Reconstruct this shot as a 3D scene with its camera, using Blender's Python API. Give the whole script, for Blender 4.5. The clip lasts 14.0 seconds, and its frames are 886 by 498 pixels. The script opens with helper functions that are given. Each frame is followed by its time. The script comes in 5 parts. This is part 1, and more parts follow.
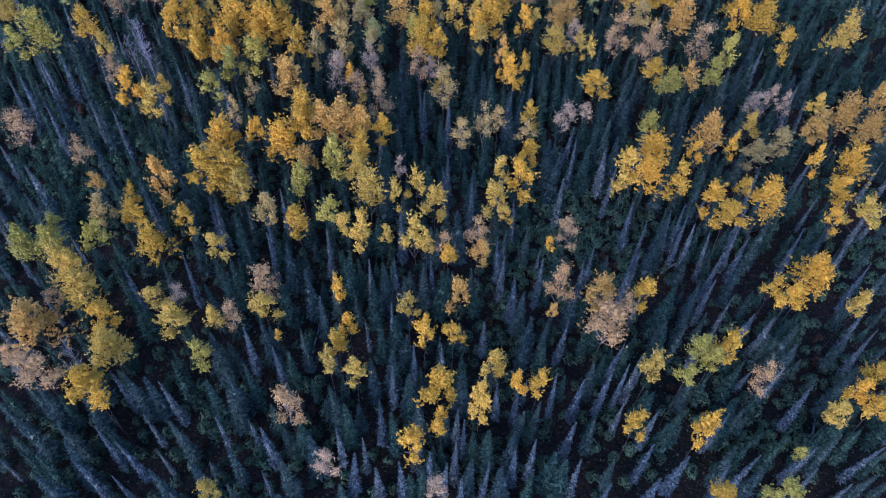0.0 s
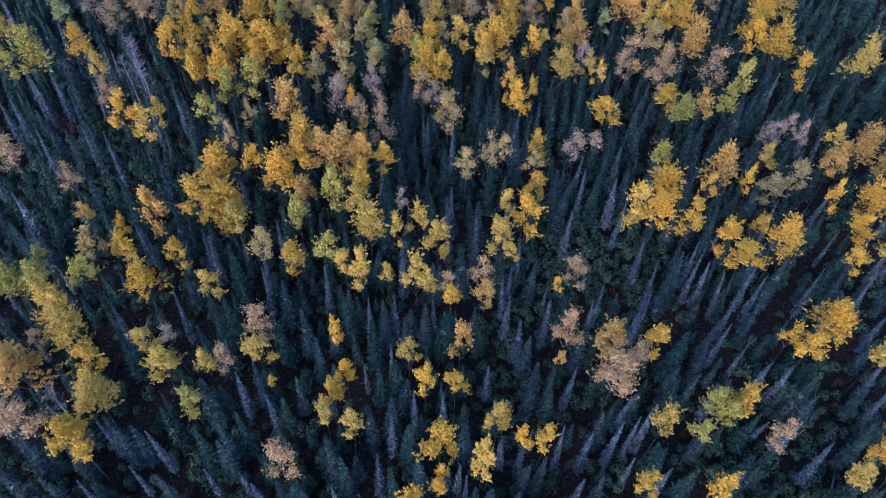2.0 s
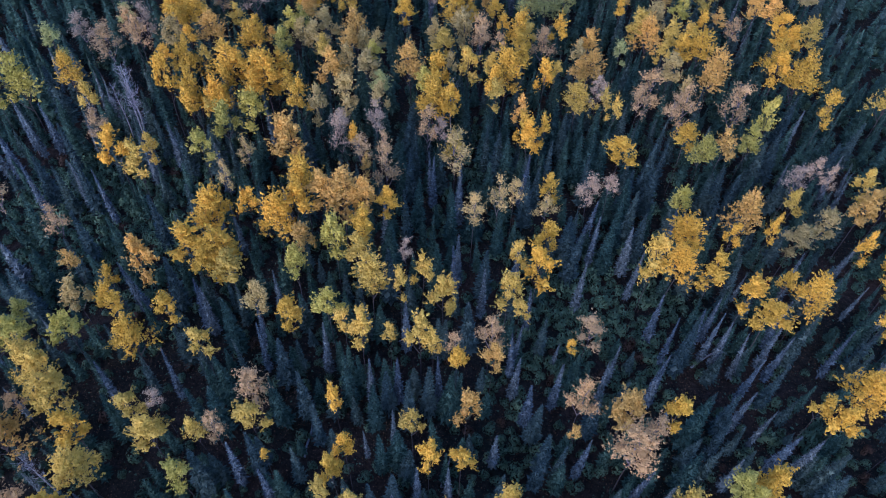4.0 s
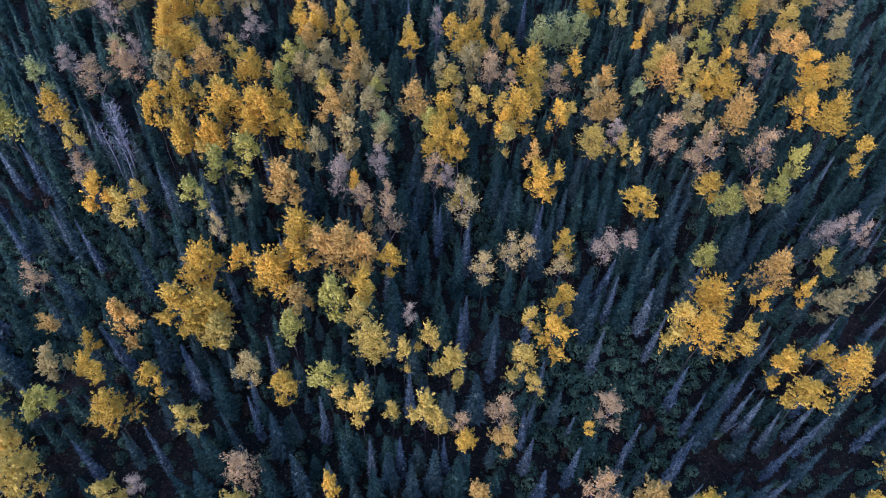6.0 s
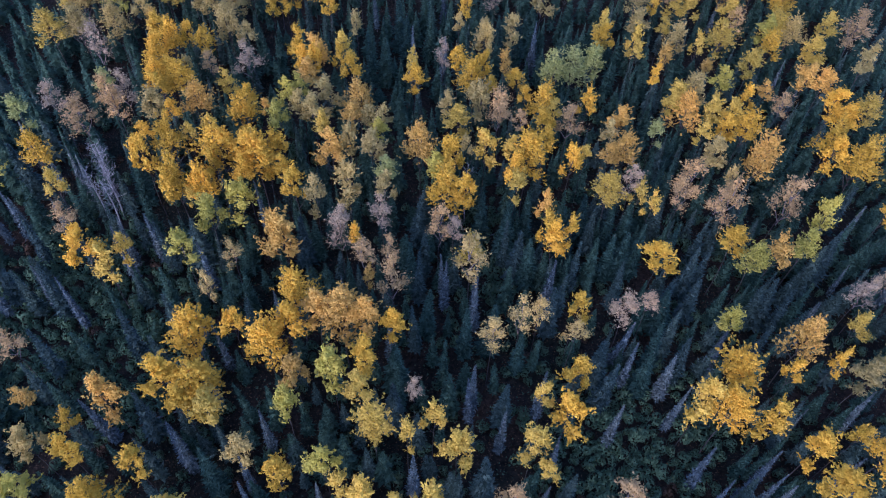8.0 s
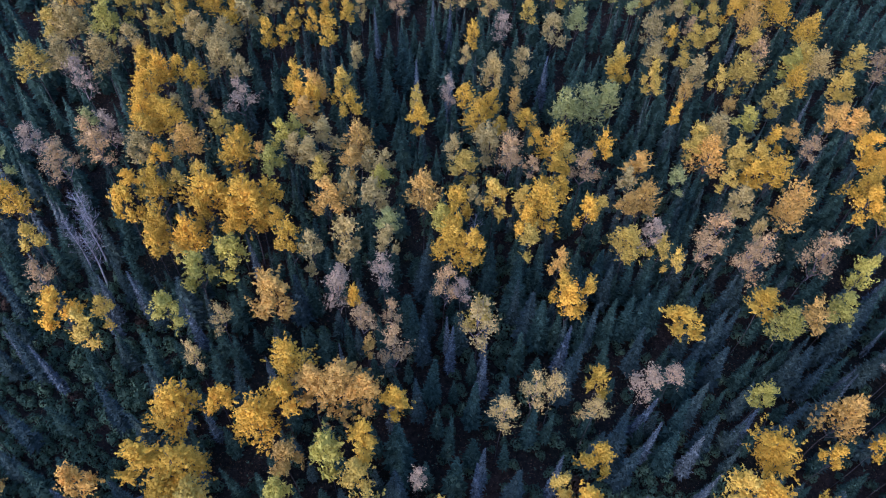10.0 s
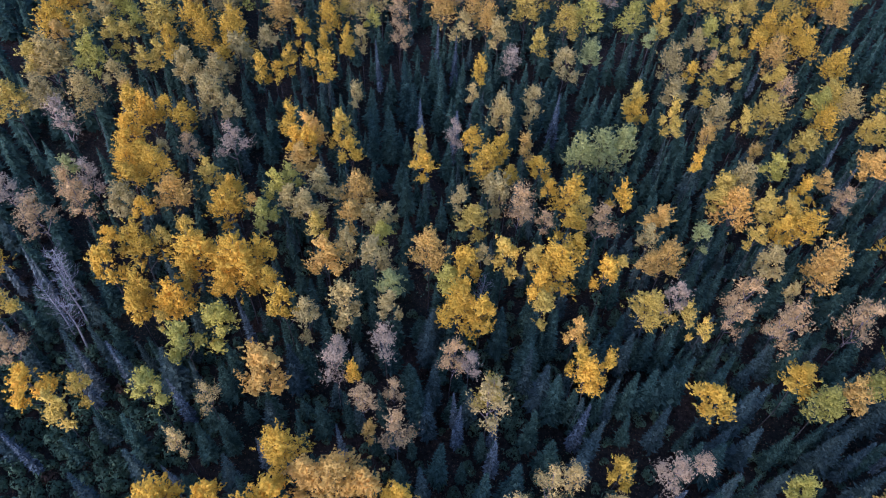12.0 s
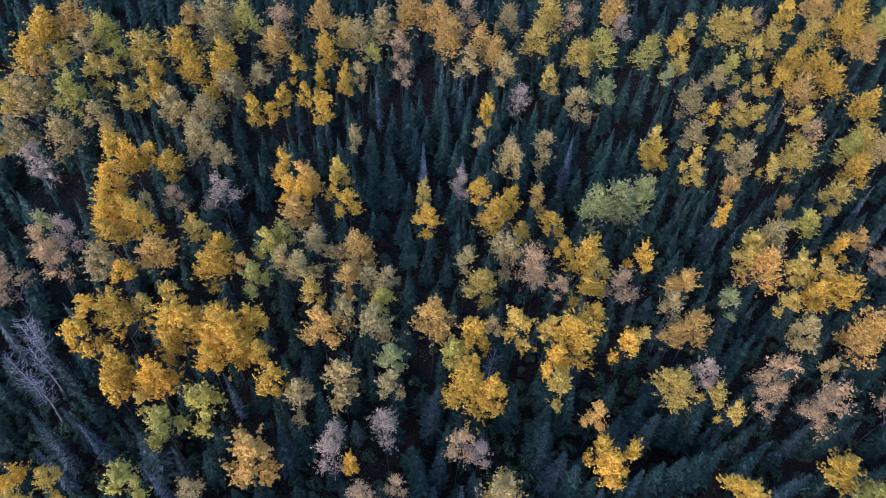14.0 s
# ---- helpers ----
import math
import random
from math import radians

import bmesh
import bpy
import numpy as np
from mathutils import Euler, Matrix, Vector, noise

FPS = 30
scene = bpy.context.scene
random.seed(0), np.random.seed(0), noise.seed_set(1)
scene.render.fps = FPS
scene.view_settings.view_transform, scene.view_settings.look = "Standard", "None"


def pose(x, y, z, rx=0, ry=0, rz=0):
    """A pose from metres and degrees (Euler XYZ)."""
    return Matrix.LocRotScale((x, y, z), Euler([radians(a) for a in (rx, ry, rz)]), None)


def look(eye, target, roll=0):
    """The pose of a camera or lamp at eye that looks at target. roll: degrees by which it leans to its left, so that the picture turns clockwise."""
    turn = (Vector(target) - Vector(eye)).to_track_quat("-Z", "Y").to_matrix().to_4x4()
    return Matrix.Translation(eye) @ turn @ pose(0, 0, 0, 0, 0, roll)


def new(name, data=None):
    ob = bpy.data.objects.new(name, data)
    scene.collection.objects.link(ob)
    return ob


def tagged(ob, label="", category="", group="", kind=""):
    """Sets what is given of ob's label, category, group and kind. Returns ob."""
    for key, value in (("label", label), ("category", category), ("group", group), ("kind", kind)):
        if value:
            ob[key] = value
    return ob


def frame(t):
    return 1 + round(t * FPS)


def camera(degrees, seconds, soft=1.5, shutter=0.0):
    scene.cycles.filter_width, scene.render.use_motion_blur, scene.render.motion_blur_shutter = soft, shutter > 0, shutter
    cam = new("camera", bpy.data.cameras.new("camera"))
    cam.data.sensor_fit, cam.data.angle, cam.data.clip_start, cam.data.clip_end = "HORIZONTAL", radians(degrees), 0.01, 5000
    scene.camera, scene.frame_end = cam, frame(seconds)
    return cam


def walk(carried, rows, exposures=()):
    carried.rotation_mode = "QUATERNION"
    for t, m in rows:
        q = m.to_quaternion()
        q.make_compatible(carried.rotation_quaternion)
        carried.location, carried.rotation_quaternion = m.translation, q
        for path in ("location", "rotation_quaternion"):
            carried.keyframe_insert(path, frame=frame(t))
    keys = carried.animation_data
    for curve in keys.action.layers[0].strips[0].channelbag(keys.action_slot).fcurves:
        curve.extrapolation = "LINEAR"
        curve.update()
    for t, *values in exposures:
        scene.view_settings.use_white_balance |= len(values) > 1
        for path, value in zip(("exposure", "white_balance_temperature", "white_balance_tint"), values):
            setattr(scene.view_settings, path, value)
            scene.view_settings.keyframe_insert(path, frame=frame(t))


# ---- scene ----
cam = camera(64.0, 14.0, soft=1.1)
# seconds, x, y, z, yaw, pitch, roll
ROWS = [
    (0.0, 0.000, -0.000, 70.000, -4.887, -50.996, -0.721),
    (0.5, 0.103, 1.024, 70.013, -4.798, -51.057, -0.758),
    (1.0, 0.199, 2.272, 69.976, -4.674, -51.091, -0.811),
    (1.5, 0.316, 3.787, 69.919, -4.502, -51.059, -0.865),
    (2.0, 0.379, 5.400, 69.905, -4.331, -51.073, -0.928),
    (2.5, 0.445, 7.112, 69.901, -4.150, -51.079, -0.992),
    (3.0, 0.474, 8.977, 69.913, -3.990, -51.113, -1.070),
    (5.5, 0.501, 19.103, 69.902, -3.383, -51.258, -1.301),
    (6.0, 0.488, 21.270, 69.876, -3.290, -51.281, -1.330),
    (6.5, 0.456, 23.360, 69.869, -3.212, -51.350, -1.363),
    (7.0, 0.422, 25.498, 69.787, -3.146, -51.340, -1.402),
    (7.5, 0.390, 27.447, 69.753, -3.094, -51.408, -1.425),
    (8.0, 0.388, 29.627, 69.623, -3.035, -51.396, -1.430),
    (10.5, 0.379, 40.316, 68.963, -2.790, -51.398, -1.417),
    (11.0, 0.361, 42.513, 68.761, -2.753, -51.326, -1.412),
    (11.5, 0.303, 44.650, 68.608, -2.734, -51.335, -1.424),
    (12.0, 0.241, 46.875, 68.463, -2.703, -51.299, -1.454),
    (12.5, 0.174, 49.113, 68.333, -2.711, -51.284, -1.485),
    (13.0, 0.110, 51.251, 68.246, -2.713, -51.321, -1.512),
    (13.5, 0.049, 53.475, 68.113, -2.714, -51.293, -1.539),
    (14.0, -0.000, 55.743, 67.919, -2.685, -51.272, -1.573),
]
walk(cam, [(t, pose(x, y, z, 90 + pitch, roll, yaw)) for t, x, y, z, yaw, pitch, roll in ROWS],
     exposures=[(0.0, 0.665, 4870, 31), (7.5, 0.82, 5050, 31), (14.0, 0.86, 5280, 31)])

# ---- light: a dull evening sky, a weak wide sun ----
SUN_UP, SUN_ROUND = 18.0, 215.0
world = bpy.data.worlds.new("dusk_sky")
scene.world = world
world.use_nodes = True
wn = world.node_tree
sky = wn.nodes.new("ShaderNodeTexSky")
sky.sky_type, sky.sun_disc = "NISHITA", False
sky.sun_elevation, sky.sun_rotation = radians(SUN_UP), radians(SUN_ROUND)
sky.air_density, sky.dust_density, sky.ozone_density = 1.0, 1.5, 1.5
wn.nodes["Background"].inputs["Strength"].default_value = 0.175
wn.links.new(sky.outputs[0], wn.nodes["Background"].inputs["Color"])
sun = new("sun", bpy.data.lights.new("sun", "SUN"))
sun.data.energy, sun.data.angle, sun.data.color = 1.1, radians(28), (1.0, 0.9, 0.78)
sa, se = radians(SUN_ROUND), radians(SUN_UP)
sun.matrix_world = look((0, 0, 120), (-math.sin(sa) * math.cos(se), -math.cos(sa) * math.cos(se), 120 - math.sin(se)))


# ---- materials ----
def node_material(name, rough=0.8):
    m = bpy.data.materials.new(name)
    m.use_nodes = True
    b = m.node_tree.nodes["Principled BSDF"]
    b.inputs["Roughness"].default_value = rough
    b.inputs["Specular IOR Level"].default_value = 0.25
    return m, m.node_tree, b


def ramp(tree, source, stops):
    r = tree.nodes.new("ShaderNodeValToRGB")
    tree.links.new(source, r.inputs[0])
    while len(r.color_ramp.elements) < len(stops):
        r.color_ramp.elements.new(0.5)
    for e, (p, c) in zip(r.color_ramp.elements, stops):
        e.position, e.color = p, (*c, 1)
    return r.outputs[0]


def mixed(tree, kind, fac, a, b):
    n = tree.nodes.new("ShaderNodeMix")
    n.data_type, n.blend_type = "RGBA", kind
    for socket, v in ((n.inputs[0], fac), (n.inputs[6], a), (n.inputs[7], b)):
        if isinstance(v, (int, float)):
            socket.default_value = v
        elif isinstance(v, tuple):
            socket.default_value = (*v, 1)
        else:
            tree.links.new(v, socket)
    return n.outputs[2]


def texture(tree, scale, detail=4.0):
    g = tree.nodes.new("ShaderNodeTexCoord")
    n = tree.nodes.new("ShaderNodeTexNoise")
    n.inputs["Scale"].default_value, n.inputs["Detail"].default_value = scale, detail
    tree.links.new(g.outputs["Object"], n.inputs["Vector"])
    return n.outputs[0]


def leaf_material(name, deep, middle, light, glow=0.3, fine=7.0, rough_grain=0.12, calm=0.65):
    """Foliage: every leaf spray has a tone of its own, every tree a slight shift, and light shines through."""
    m, t, b = node_material(name, 0.65)
    b.inputs["Specular IOR Level"].default_value = 0.1
    island = t.nodes.new("ShaderNodeNewGeometry").outputs["Random Per Island"]
    near = lambda c: tuple(calm * m + (1 - calm) * q for q, m in zip(c, middle))
    tone = ramp(t, island, [(0.0, near(deep)), (0.45, middle), (1.0, near(light))])
    patch = ramp(t, texture(t, 0.55, 3.0), [(0.35, tuple(0.72 * c for c in middle)), (0.65, light)])
    c = mixed(t, "MIX", 0.35, tone, patch)
    grain = ramp(t, texture(t, fine, 3.0), [(0.36, (0.62, 0.62, 0.62)), (0.5, (1, 1, 1)), (0.64, (1.4, 1.4, 1.4))])
    c = mixed(t, "MULTIPLY", rough_grain, c, grain)
    own = t.nodes.new("ShaderNodeObjectInfo").outputs["Random"]
    shift = ramp(t, own, [(0.0, (0.78, 0.80, 0.85)), (0.5, (1, 1, 1)), (1.0, (1.12, 1.06, 0.95))])
    c = mixed(t, "MULTIPLY", 1.0, c, shift)
    t.links.new(c, b.inputs["Base Color"])
    thin = t.nodes.new("ShaderNodeBsdfTranslucent")
    t.links.new(c, thin.inputs["Color"])
    both = t.nodes.new("ShaderNodeMixShader")
    both.inputs[0].default_value = glow
    t.links.new(b.outputs[0], both.inputs[1])
    t.links.new(thin.outputs[0], both.inputs[2])
    t.links.new(both.outputs[0], t.nodes["Material Output"].inputs["Surface"])
    return m


def bark_material(name, dark, pale, scale):
    m, t, b = node_material(name, 0.9)
    c = ramp(t, texture(t, scale, 6.0), [(0.35, dark), (0.6, pale)])
    t.links.new(c, b.inputs["Base Color"])
    return m


LEAVES = {
    "gold": leaf_material("gold_leaves", (0.60, 0.36, 0.036), (0.76, 0.492, 0.056), (0.85, 0.60, 0.105)),
    "amber": leaf_material("amber_leaves", (0.55, 0.33, 0.070), (0.70, 0.448, 0.106), (0.80, 0.56, 0.172)),
    "yellow": leaf_material("yellow_leaves", (0.52, 0.37, 0.055), (0.66, 0.49, 0.090), (0.77, 0.595, 0.155)),
    "lime": leaf_material("lime_leaves", (0.38, 0.35, 0.063), (0.50, 0.46, 0.090), (0.62, 0.56, 0.158)),
    "olive": leaf_material("olive_leaves", (0.38, 0.30, 0.100), (0.50, 0.40, 0.148), (0.61, 0.50, 0.220)),
    "green": leaf_material("pale_green_leaves", (0.27, 0.30, 0.100), (0.385, 0.415, 0.148), (0.49, 0.52, 0.220)),
    "pink": leaf_material("tan_leaves", (0.42, 0.275, 0.122), (0.575, 0.395, 0.183), (0.70, 0.515, 0.262)),
    "straw": leaf_material("straw_leaves", (0.49, 0.35, 0.105), (0.65, 0.49, 0.175), (0.77, 0.61, 0.255)),
    "grey": leaf_material("faded_leaves", (0.40, 0.305, 0.190), (0.53, 0.41, 0.275), (0.64, 0.52, 0.375)),
}
THIN_CROWNED = ("pink", "straw", "grey")
NEEDLES = {
    "dark": leaf_material("spruce_needles", (0.013, 0.031, 0.027), (0.030, 0.069, 0.059), (0.084, 0.160, 0.136), 0.1, 9.0, 0.5, 0.0),
    "mid": leaf_material("dull_needles", (0.018, 0.036, 0.036), (0.043, 0.079, 0.078), (0.116, 0.178, 0.176), 0.1, 9.0, 0.5, 0.0),
    "blue": leaf_material("lichen_grey_needles", (0.027, 0.042, 0.051), (0.080, 0.112, 0.132), (0.225, 0.290, 0.332), 0.1, 9.0, 0.5, 0.0),
}
SHRUB_LEAF = leaf_material("shrub_leaves", (0.060, 0.116, 0.074), (0.098, 0.172, 0.112), (0.145, 0.235, 0.155), 0.15, 4.0, 0.3, 0.8)
BROWN_SHRUB = leaf_material("brown_shrub_leaves", (0.045, 0.032, 0.026), (0.08, 0.056, 0.043), (0.14, 0.095, 0.068), 0.15, 4.0)
LITTER = leaf_material("fallen_leaves", (0.16, 0.09, 0.04), (0.26, 0.16, 0.08), (0.38, 0.25, 0.14), 0.1, 4.0)
# Bark far darker than aspen's own: the wood's shade is put into its colour.
SHADED_BARK = bark_material("shade_darkened_aspen_bark", (0.03, 0.028, 0.03), (0.085, 0.08, 0.085), 3.0)
SPRUCE_BARK = bark_material("grey_spruce_bark", (0.10, 0.09, 0.09), (0.24, 0.22, 0.22), 5.0)
TWIGS = bark_material("grey_bare_twigs", (0.10, 0.085, 0.09), (0.22, 0.19, 0.20), 5.0)
DEAD_WOOD = bark_material("weathered_wood", (0.15, 0.16, 0.18), (0.34, 0.36, 0.40), 4.0)


def ground_material():
    m, t, b = node_material("forest_floor", 0.95)
    big = ramp(t, texture(t, 0.09, 5.0), [(0.35, (0.014, 0.020, 0.016)), (0.52, (0.028, 0.024, 0.020)), (0.68, (0.054, 0.037, 0.030))])
    fine = ramp(t, texture(t, 2.2, 8.0), [(0.3, (0.45, 0.45, 0.45)), (0.7, (1.5, 1.45, 1.35))])
    c = mixed(t, "MULTIPLY", 1.0, big, fine)
    litter = ramp(t, texture(t, 6.0, 3.0), [(0.63, (0, 0, 0)), (0.68, (1, 1, 1))])
    c = mixed(t, "MIX", litter, c, (0.20, 0.12, 0.065))
    t.links.new(c, b.inputs["Base Color"])
    bump = t.nodes.new("ShaderNodeBump")
    bump.inputs["Strength"].default_value, bump.inputs["Distance"].default_value = 0.6, 0.3
    t.links.new(texture(t, 1.6, 8.0), bump.inputs["Height"])
    t.links.new(bump.outputs[0], b.inputs["Normal"])
    return m


# ---- mesh helpers ----
def mesh_from(name, verts, faces, material, smooth=False):
    """A mesh from numpy vertices and a list of equal-sized face arrays."""
    me = bpy.data.meshes.new(name)
    me.from_pydata(np.asarray(verts).tolist(), [], [f for block in faces for f in np.asarray(block).tolist()])
    me.materials.append(material)
    if smooth:
        me.polygons.foreach_set("use_smooth", [True] * len(me.polygons))
    me.update()
    return me


def part(name, me, parent, label=""):
    ob = new(name, me)
    ob.parent = parent
    return tagged(ob, label)


def lie(x, y):
    """The height of the forest floor."""
    return 0.35 * noise.noise((x * 0.05, y * 0.05, 0.3)) + 0.15 * noise.noise((x * 0.23, y * 0.23, 4.1))


def tube(path, radii, sides=6):
    """Vertices and faces of a tapered limb along a path."""
    path = np.asarray(path, float)
    along = np.gradient(path, axis=0)
    along /= np.linalg.norm(along, axis=1, keepdims=True) + 1e-9
    side = np.cross(along, (0.31, 0.86, 0.41))
    side /= np.linalg.norm(side, axis=1, keepdims=True)
    up = np.cross(along, side)
    a = np.arange(sides) * 2 * np.pi / sides
    v = path[:, None] + np.asarray(radii)[:, None, None] * (np.cos(a)[None, :, None] * side[:, None] + np.sin(a)[None, :, None] * up[:, None])
    i = np.arange(len(path) - 1)[:, None] * sides
    k = np.arange(sides)[None]
    f = np.stack([i + k, i + (k + 1) % sides, i + sides + (k + 1) % sides, i + sides + k], -1).reshape(-1, 4)
    return v.reshape(-1, 3), f


def gathered(pieces):
    vs, fs, n = [], [], 0
    for v, f in pieces:
        vs.append(v)
        fs.append(f + n)
        n += len(v)
    return np.concatenate(vs), fs


def sprays(rng, centres, sizes, outward, flat=0.35, along=0.0, loose=0.55):
    """One small pointed leaf spray at every centre, leaning outward and up, its length along the bough."""
    n = len(centres)
    nrm = outward * (1 - flat) + rng.normal(0, loose, (n, 3)) + np.array((0, 0, flat))
    nrm /= np.linalg.norm(nrm, axis=1, keepdims=True)
    a = np.cross(nrm, np.cross(along, nrm) + rng.normal(0, 0.45, (n, 3))) if np.ndim(along) else np.cross(nrm, rng.normal(0, 1, (n, 3)))
    a /= np.linalg.norm(a, axis=1, keepdims=True)
    b = np.cross(nrm, a)
    s = sizes[:, None]
    w = rng.uniform(0.45, 0.8, (n, 1))
    j = lambda k: 1 + rng.uniform(-k, k, (n, 1))
    v = np.stack([
        centres + a * s * j(0.3) - nrm * s * 0.1, centres - a * s * 0.55 * j(0.4) + b * s * w * 1.25 * j(0.3),
        centres - a * s * 0.55 * j(0.4) - b * s * w * 1.25 * j(0.3)], 1).reshape(-1, 3)
    f = np.arange(3 * n).reshape(-1, 3)
    return v, f


# ---- aspens: crowns 2.4 m wide and 5.2 m deep, their middle 10.4 m up ----
def fingers(rng, feet, ways, lengths, widths, leaves, size):
    """Finger-like leaf plumes: every plume a tapered sleeve of small leaves round its twig, pointed at the end."""
    n = len(feet)
    t = rng.uniform(0.0, 1.0, (n, leaves)) ** 0.85
    side = np.cross(ways, rng.normal(0, 1, (n, 3)))
    side /= np.linalg.norm(side, axis=1, keepdims=True)
    up = np.cross(ways, side)
    a = rng.uniform(0, 2 * np.pi, (n, leaves))
    around = np.cos(a)[..., None] * side[:, None] + np.sin(a)[..., None] * up[:, None]
    r = widths[:, None] * np.sin(np.pi * (0.16 + 0.78 * t)) ** 0.8 * rng.uniform(0.75, 1.1, (n, leaves))
    c = feet[:, None] + ways[:, None] * (lengths[:, None] * t)[..., None] + around * r[..., None]
    nrm = 0.7 * around + 0.5 * ways[:, None] + (0, 0, 0.3) + rng.normal(0, 0.2, c.shape)
    nrm /= np.linalg.norm(nrm, axis=2, keepdims=True)
    along = np.repeat(ways[:, None], leaves, 1) + rng.normal(0, 0.35, c.shape)
    p = np.cross(nrm, np.cross(along, nrm))
    p /= np.linalg.norm(p, axis=2, keepdims=True)
    q = np.cross(nrm, p)
    s = size * rng.uniform(0.7, 1.35, (n, leaves))[..., None]
    w = rng.uniform(0.5, 0.85, (n, leaves))[..., None]
    v = np.stack([c + p * s * 1.1, c - p * s * 0.6 + q * s * w, c - p * s * 0.6 - q * s * w], 2).reshape(-1, 3)
    return v, np.arange(len(v)).reshape(-1, 3)


def aspen_shape(seed, lobes, count, leaves, size, inner, plume=1.0):
    """Trunk, limbs and leaf plumes of one aspen: a few steep leaders, each carrying a lobe of plumes that point outward and up."""
    rng = np.random.default_rng(seed)
    zs = np.linspace(0, 10.4, 8)
    bend = rng.normal(0, 0.12, 2)
    stem = np.stack([bend[0] * np.sin(zs * 0.5), bend[1] * np.sin(zs * 0.4 + 1), zs], 1)
    stem[:, :2] *= (zs / 10.4)[:, None]
    limbs, feet, ways, longs, wides, fill = [], [], [], [], [], []
    start = rng.uniform(0, 6.3)
    for k in range(lobes):
        turn = start + k * 2.4 + rng.uniform(-0.4, 0.4)
        level = k / max(1, lobes - 1)
        out = (0.84 - 0.66 * level) * rng.uniform(0.6, 1.2)
        c = np.array([out * math.cos(turn), out * math.sin(turn), 8.6 + 2.9 * level + rng.uniform(-0.5, 0.5)])
        rad = np.array([1, 1, 0]) * (0.60 - 0.1 * level) * rng.uniform(0.75, 1.25) + (0, 0, rng.uniform(0.6, 1.05))
        z0 = c[2] - 1.7
        foot = np.array([np.interp(z0, zs, stem[:, 0]), np.interp(z0, zs, stem[:, 1]), z0])
        top = c + (0, 0, 0.6 * rad[2])
        limbs.append(tube([foot, (foot + top) / 2 + (0.1 * math.cos(turn), 0.1 * math.sin(turn), -0.15), top], [0.04, 0.022, 0.006], 3))
        n = int(count * rng.uniform(0.8, 1.2))
        u = 1 - 1.55 * (np.arange(n) + rng.uniform(0.2, 0.8, n)) / n
        a = np.arange(n) * 2.39996 + rng.uniform(-0.5, 0.5, n)
        h = np.sqrt(np.maximum(0.02, 1 - u * u))
        d = np.stack([h * np.cos(a), h * np.sin(a), u], 1)
        reach = np.where(rng.random(n) < 0.25, rng.uniform(1.15, 1.6, n), rng.uniform(0.66, 1.08, n))[:, None]
        tip = c + d * rad * reach
        way = d * (1, 1, 0.7) + (0, 0, 0.6) + rng.normal(0, 0.2, (n, 3))
        way /= np.linalg.norm(way, axis=1, keepdims=True)
        long = plume * rng.uniform(0.5, 0.95, n)
        feet.append(tip - way * long[:, None])
        ways.append(way)
        longs.append(long)
        wides.append(plume * rng.uniform(0.085, 0.145, n))
        for j in range(0, n, 6):
            e = feet[-1][j]
            b = c + (0, 0, (e[2] - c[2]) * 0.5 - 0.2)
            limbs.append(tube([b, (b + e) / 2 - (0, 0, 0.06), e + way[j] * 0.4 * long[j]], [0.016, 0.011, 0.005], 3))
        d = rng.normal(0, 1, (inner, 3))
        d /= np.linalg.norm(d, axis=1, keepdims=True)
        fill.append(sprays(rng, c + d * rad * rng.uniform(0.3, 0.6, (inner, 1)), rng.uniform(0.13, 0.22, inner) * plume, d, 0.3, 0.0, 0.4))
    crown = fingers(rng, np.concatenate(feet), np.concatenate(ways), np.concatenate(longs), np.concatenate(wides), leaves, size)
    v, f = gathered([crown, *fill])
    twigs, joints = gathered(limbs)
    mid = v[:, :2].mean(0)
    wide = np.percentile(np.hypot(*(v[:, :2] - mid).T), 95)
    low, high = np.percentile(v[:, 2], (3, 98))
    for q in (v, twigs):
        q[:, :2] = (q[:, :2] - 0.7 * mid) * 1.2 / wide
        q[:, 2] = 7.8 + (q[:, 2] - low) * 5.2 / (high - low)
    return tube(stem, np.linspace(0.045, 0.016, 8), 5), (twigs, joints), (v, np.concatenate(f))


ASPENS = [aspen_shape(100 + k, 6 + k % 3, (23, 20, 18)[k % 3], 15, 0.082, 22) for k in range(12)]
WIDER = [aspen_shape(400 + k, 14, 23, 15, 0.054, 18, 0.62) for k in range(6)]
BARER = [aspen_shape(200 + k, 6 + k % 3, (24, 21, 18)[k % 3], 12, 0.052, 6) for k in range(6)]


def aspen_meshes(shapes, m, twig=SHADED_BARK):
    return [(mesh_from("aspen_trunk", t[0], [t[1]], SHADED_BARK, True), mesh_from("aspen_limbs", l[0], l[1], twig), mesh_from("aspen_crown", c[0], [c[1]], m)) for t, l, c in shapes]


ASPEN_MESHES = {c: aspen_meshes(*((BARER, m, TWIGS) if c in THIN_CROWNED else (ASPENS, m))) for c, m in LEAVES.items()}
WIDE_MESHES = {c: aspen_meshes(WIDER, m) for c, m in LEAVES.items() if c not in THIN_CROWNED}
ASPEN_LABEL = {
    "gold": "aspen with golden autumn leaves among dark spruces", "amber": "aspen with orange-gold autumn leaves in a mixed forest",
    "yellow": "aspen with bright yellow autumn leaves among spruces", "lime": "birch with yellow-green leaves, just turning",
    "olive": "birch with dull olive-yellow autumn leaves", "green": "poplar with pale grey-green leaves",
    "straw": "aspen with sparse straw-yellow leaves on thin boughs",
    "pink": "aspen with thin, tan-pink fading leaves", "grey": "aspen nearly bare, with pale grey-tan leaves",
}
pick = random.Random(5)
aspen_places, far_aspens = [], []


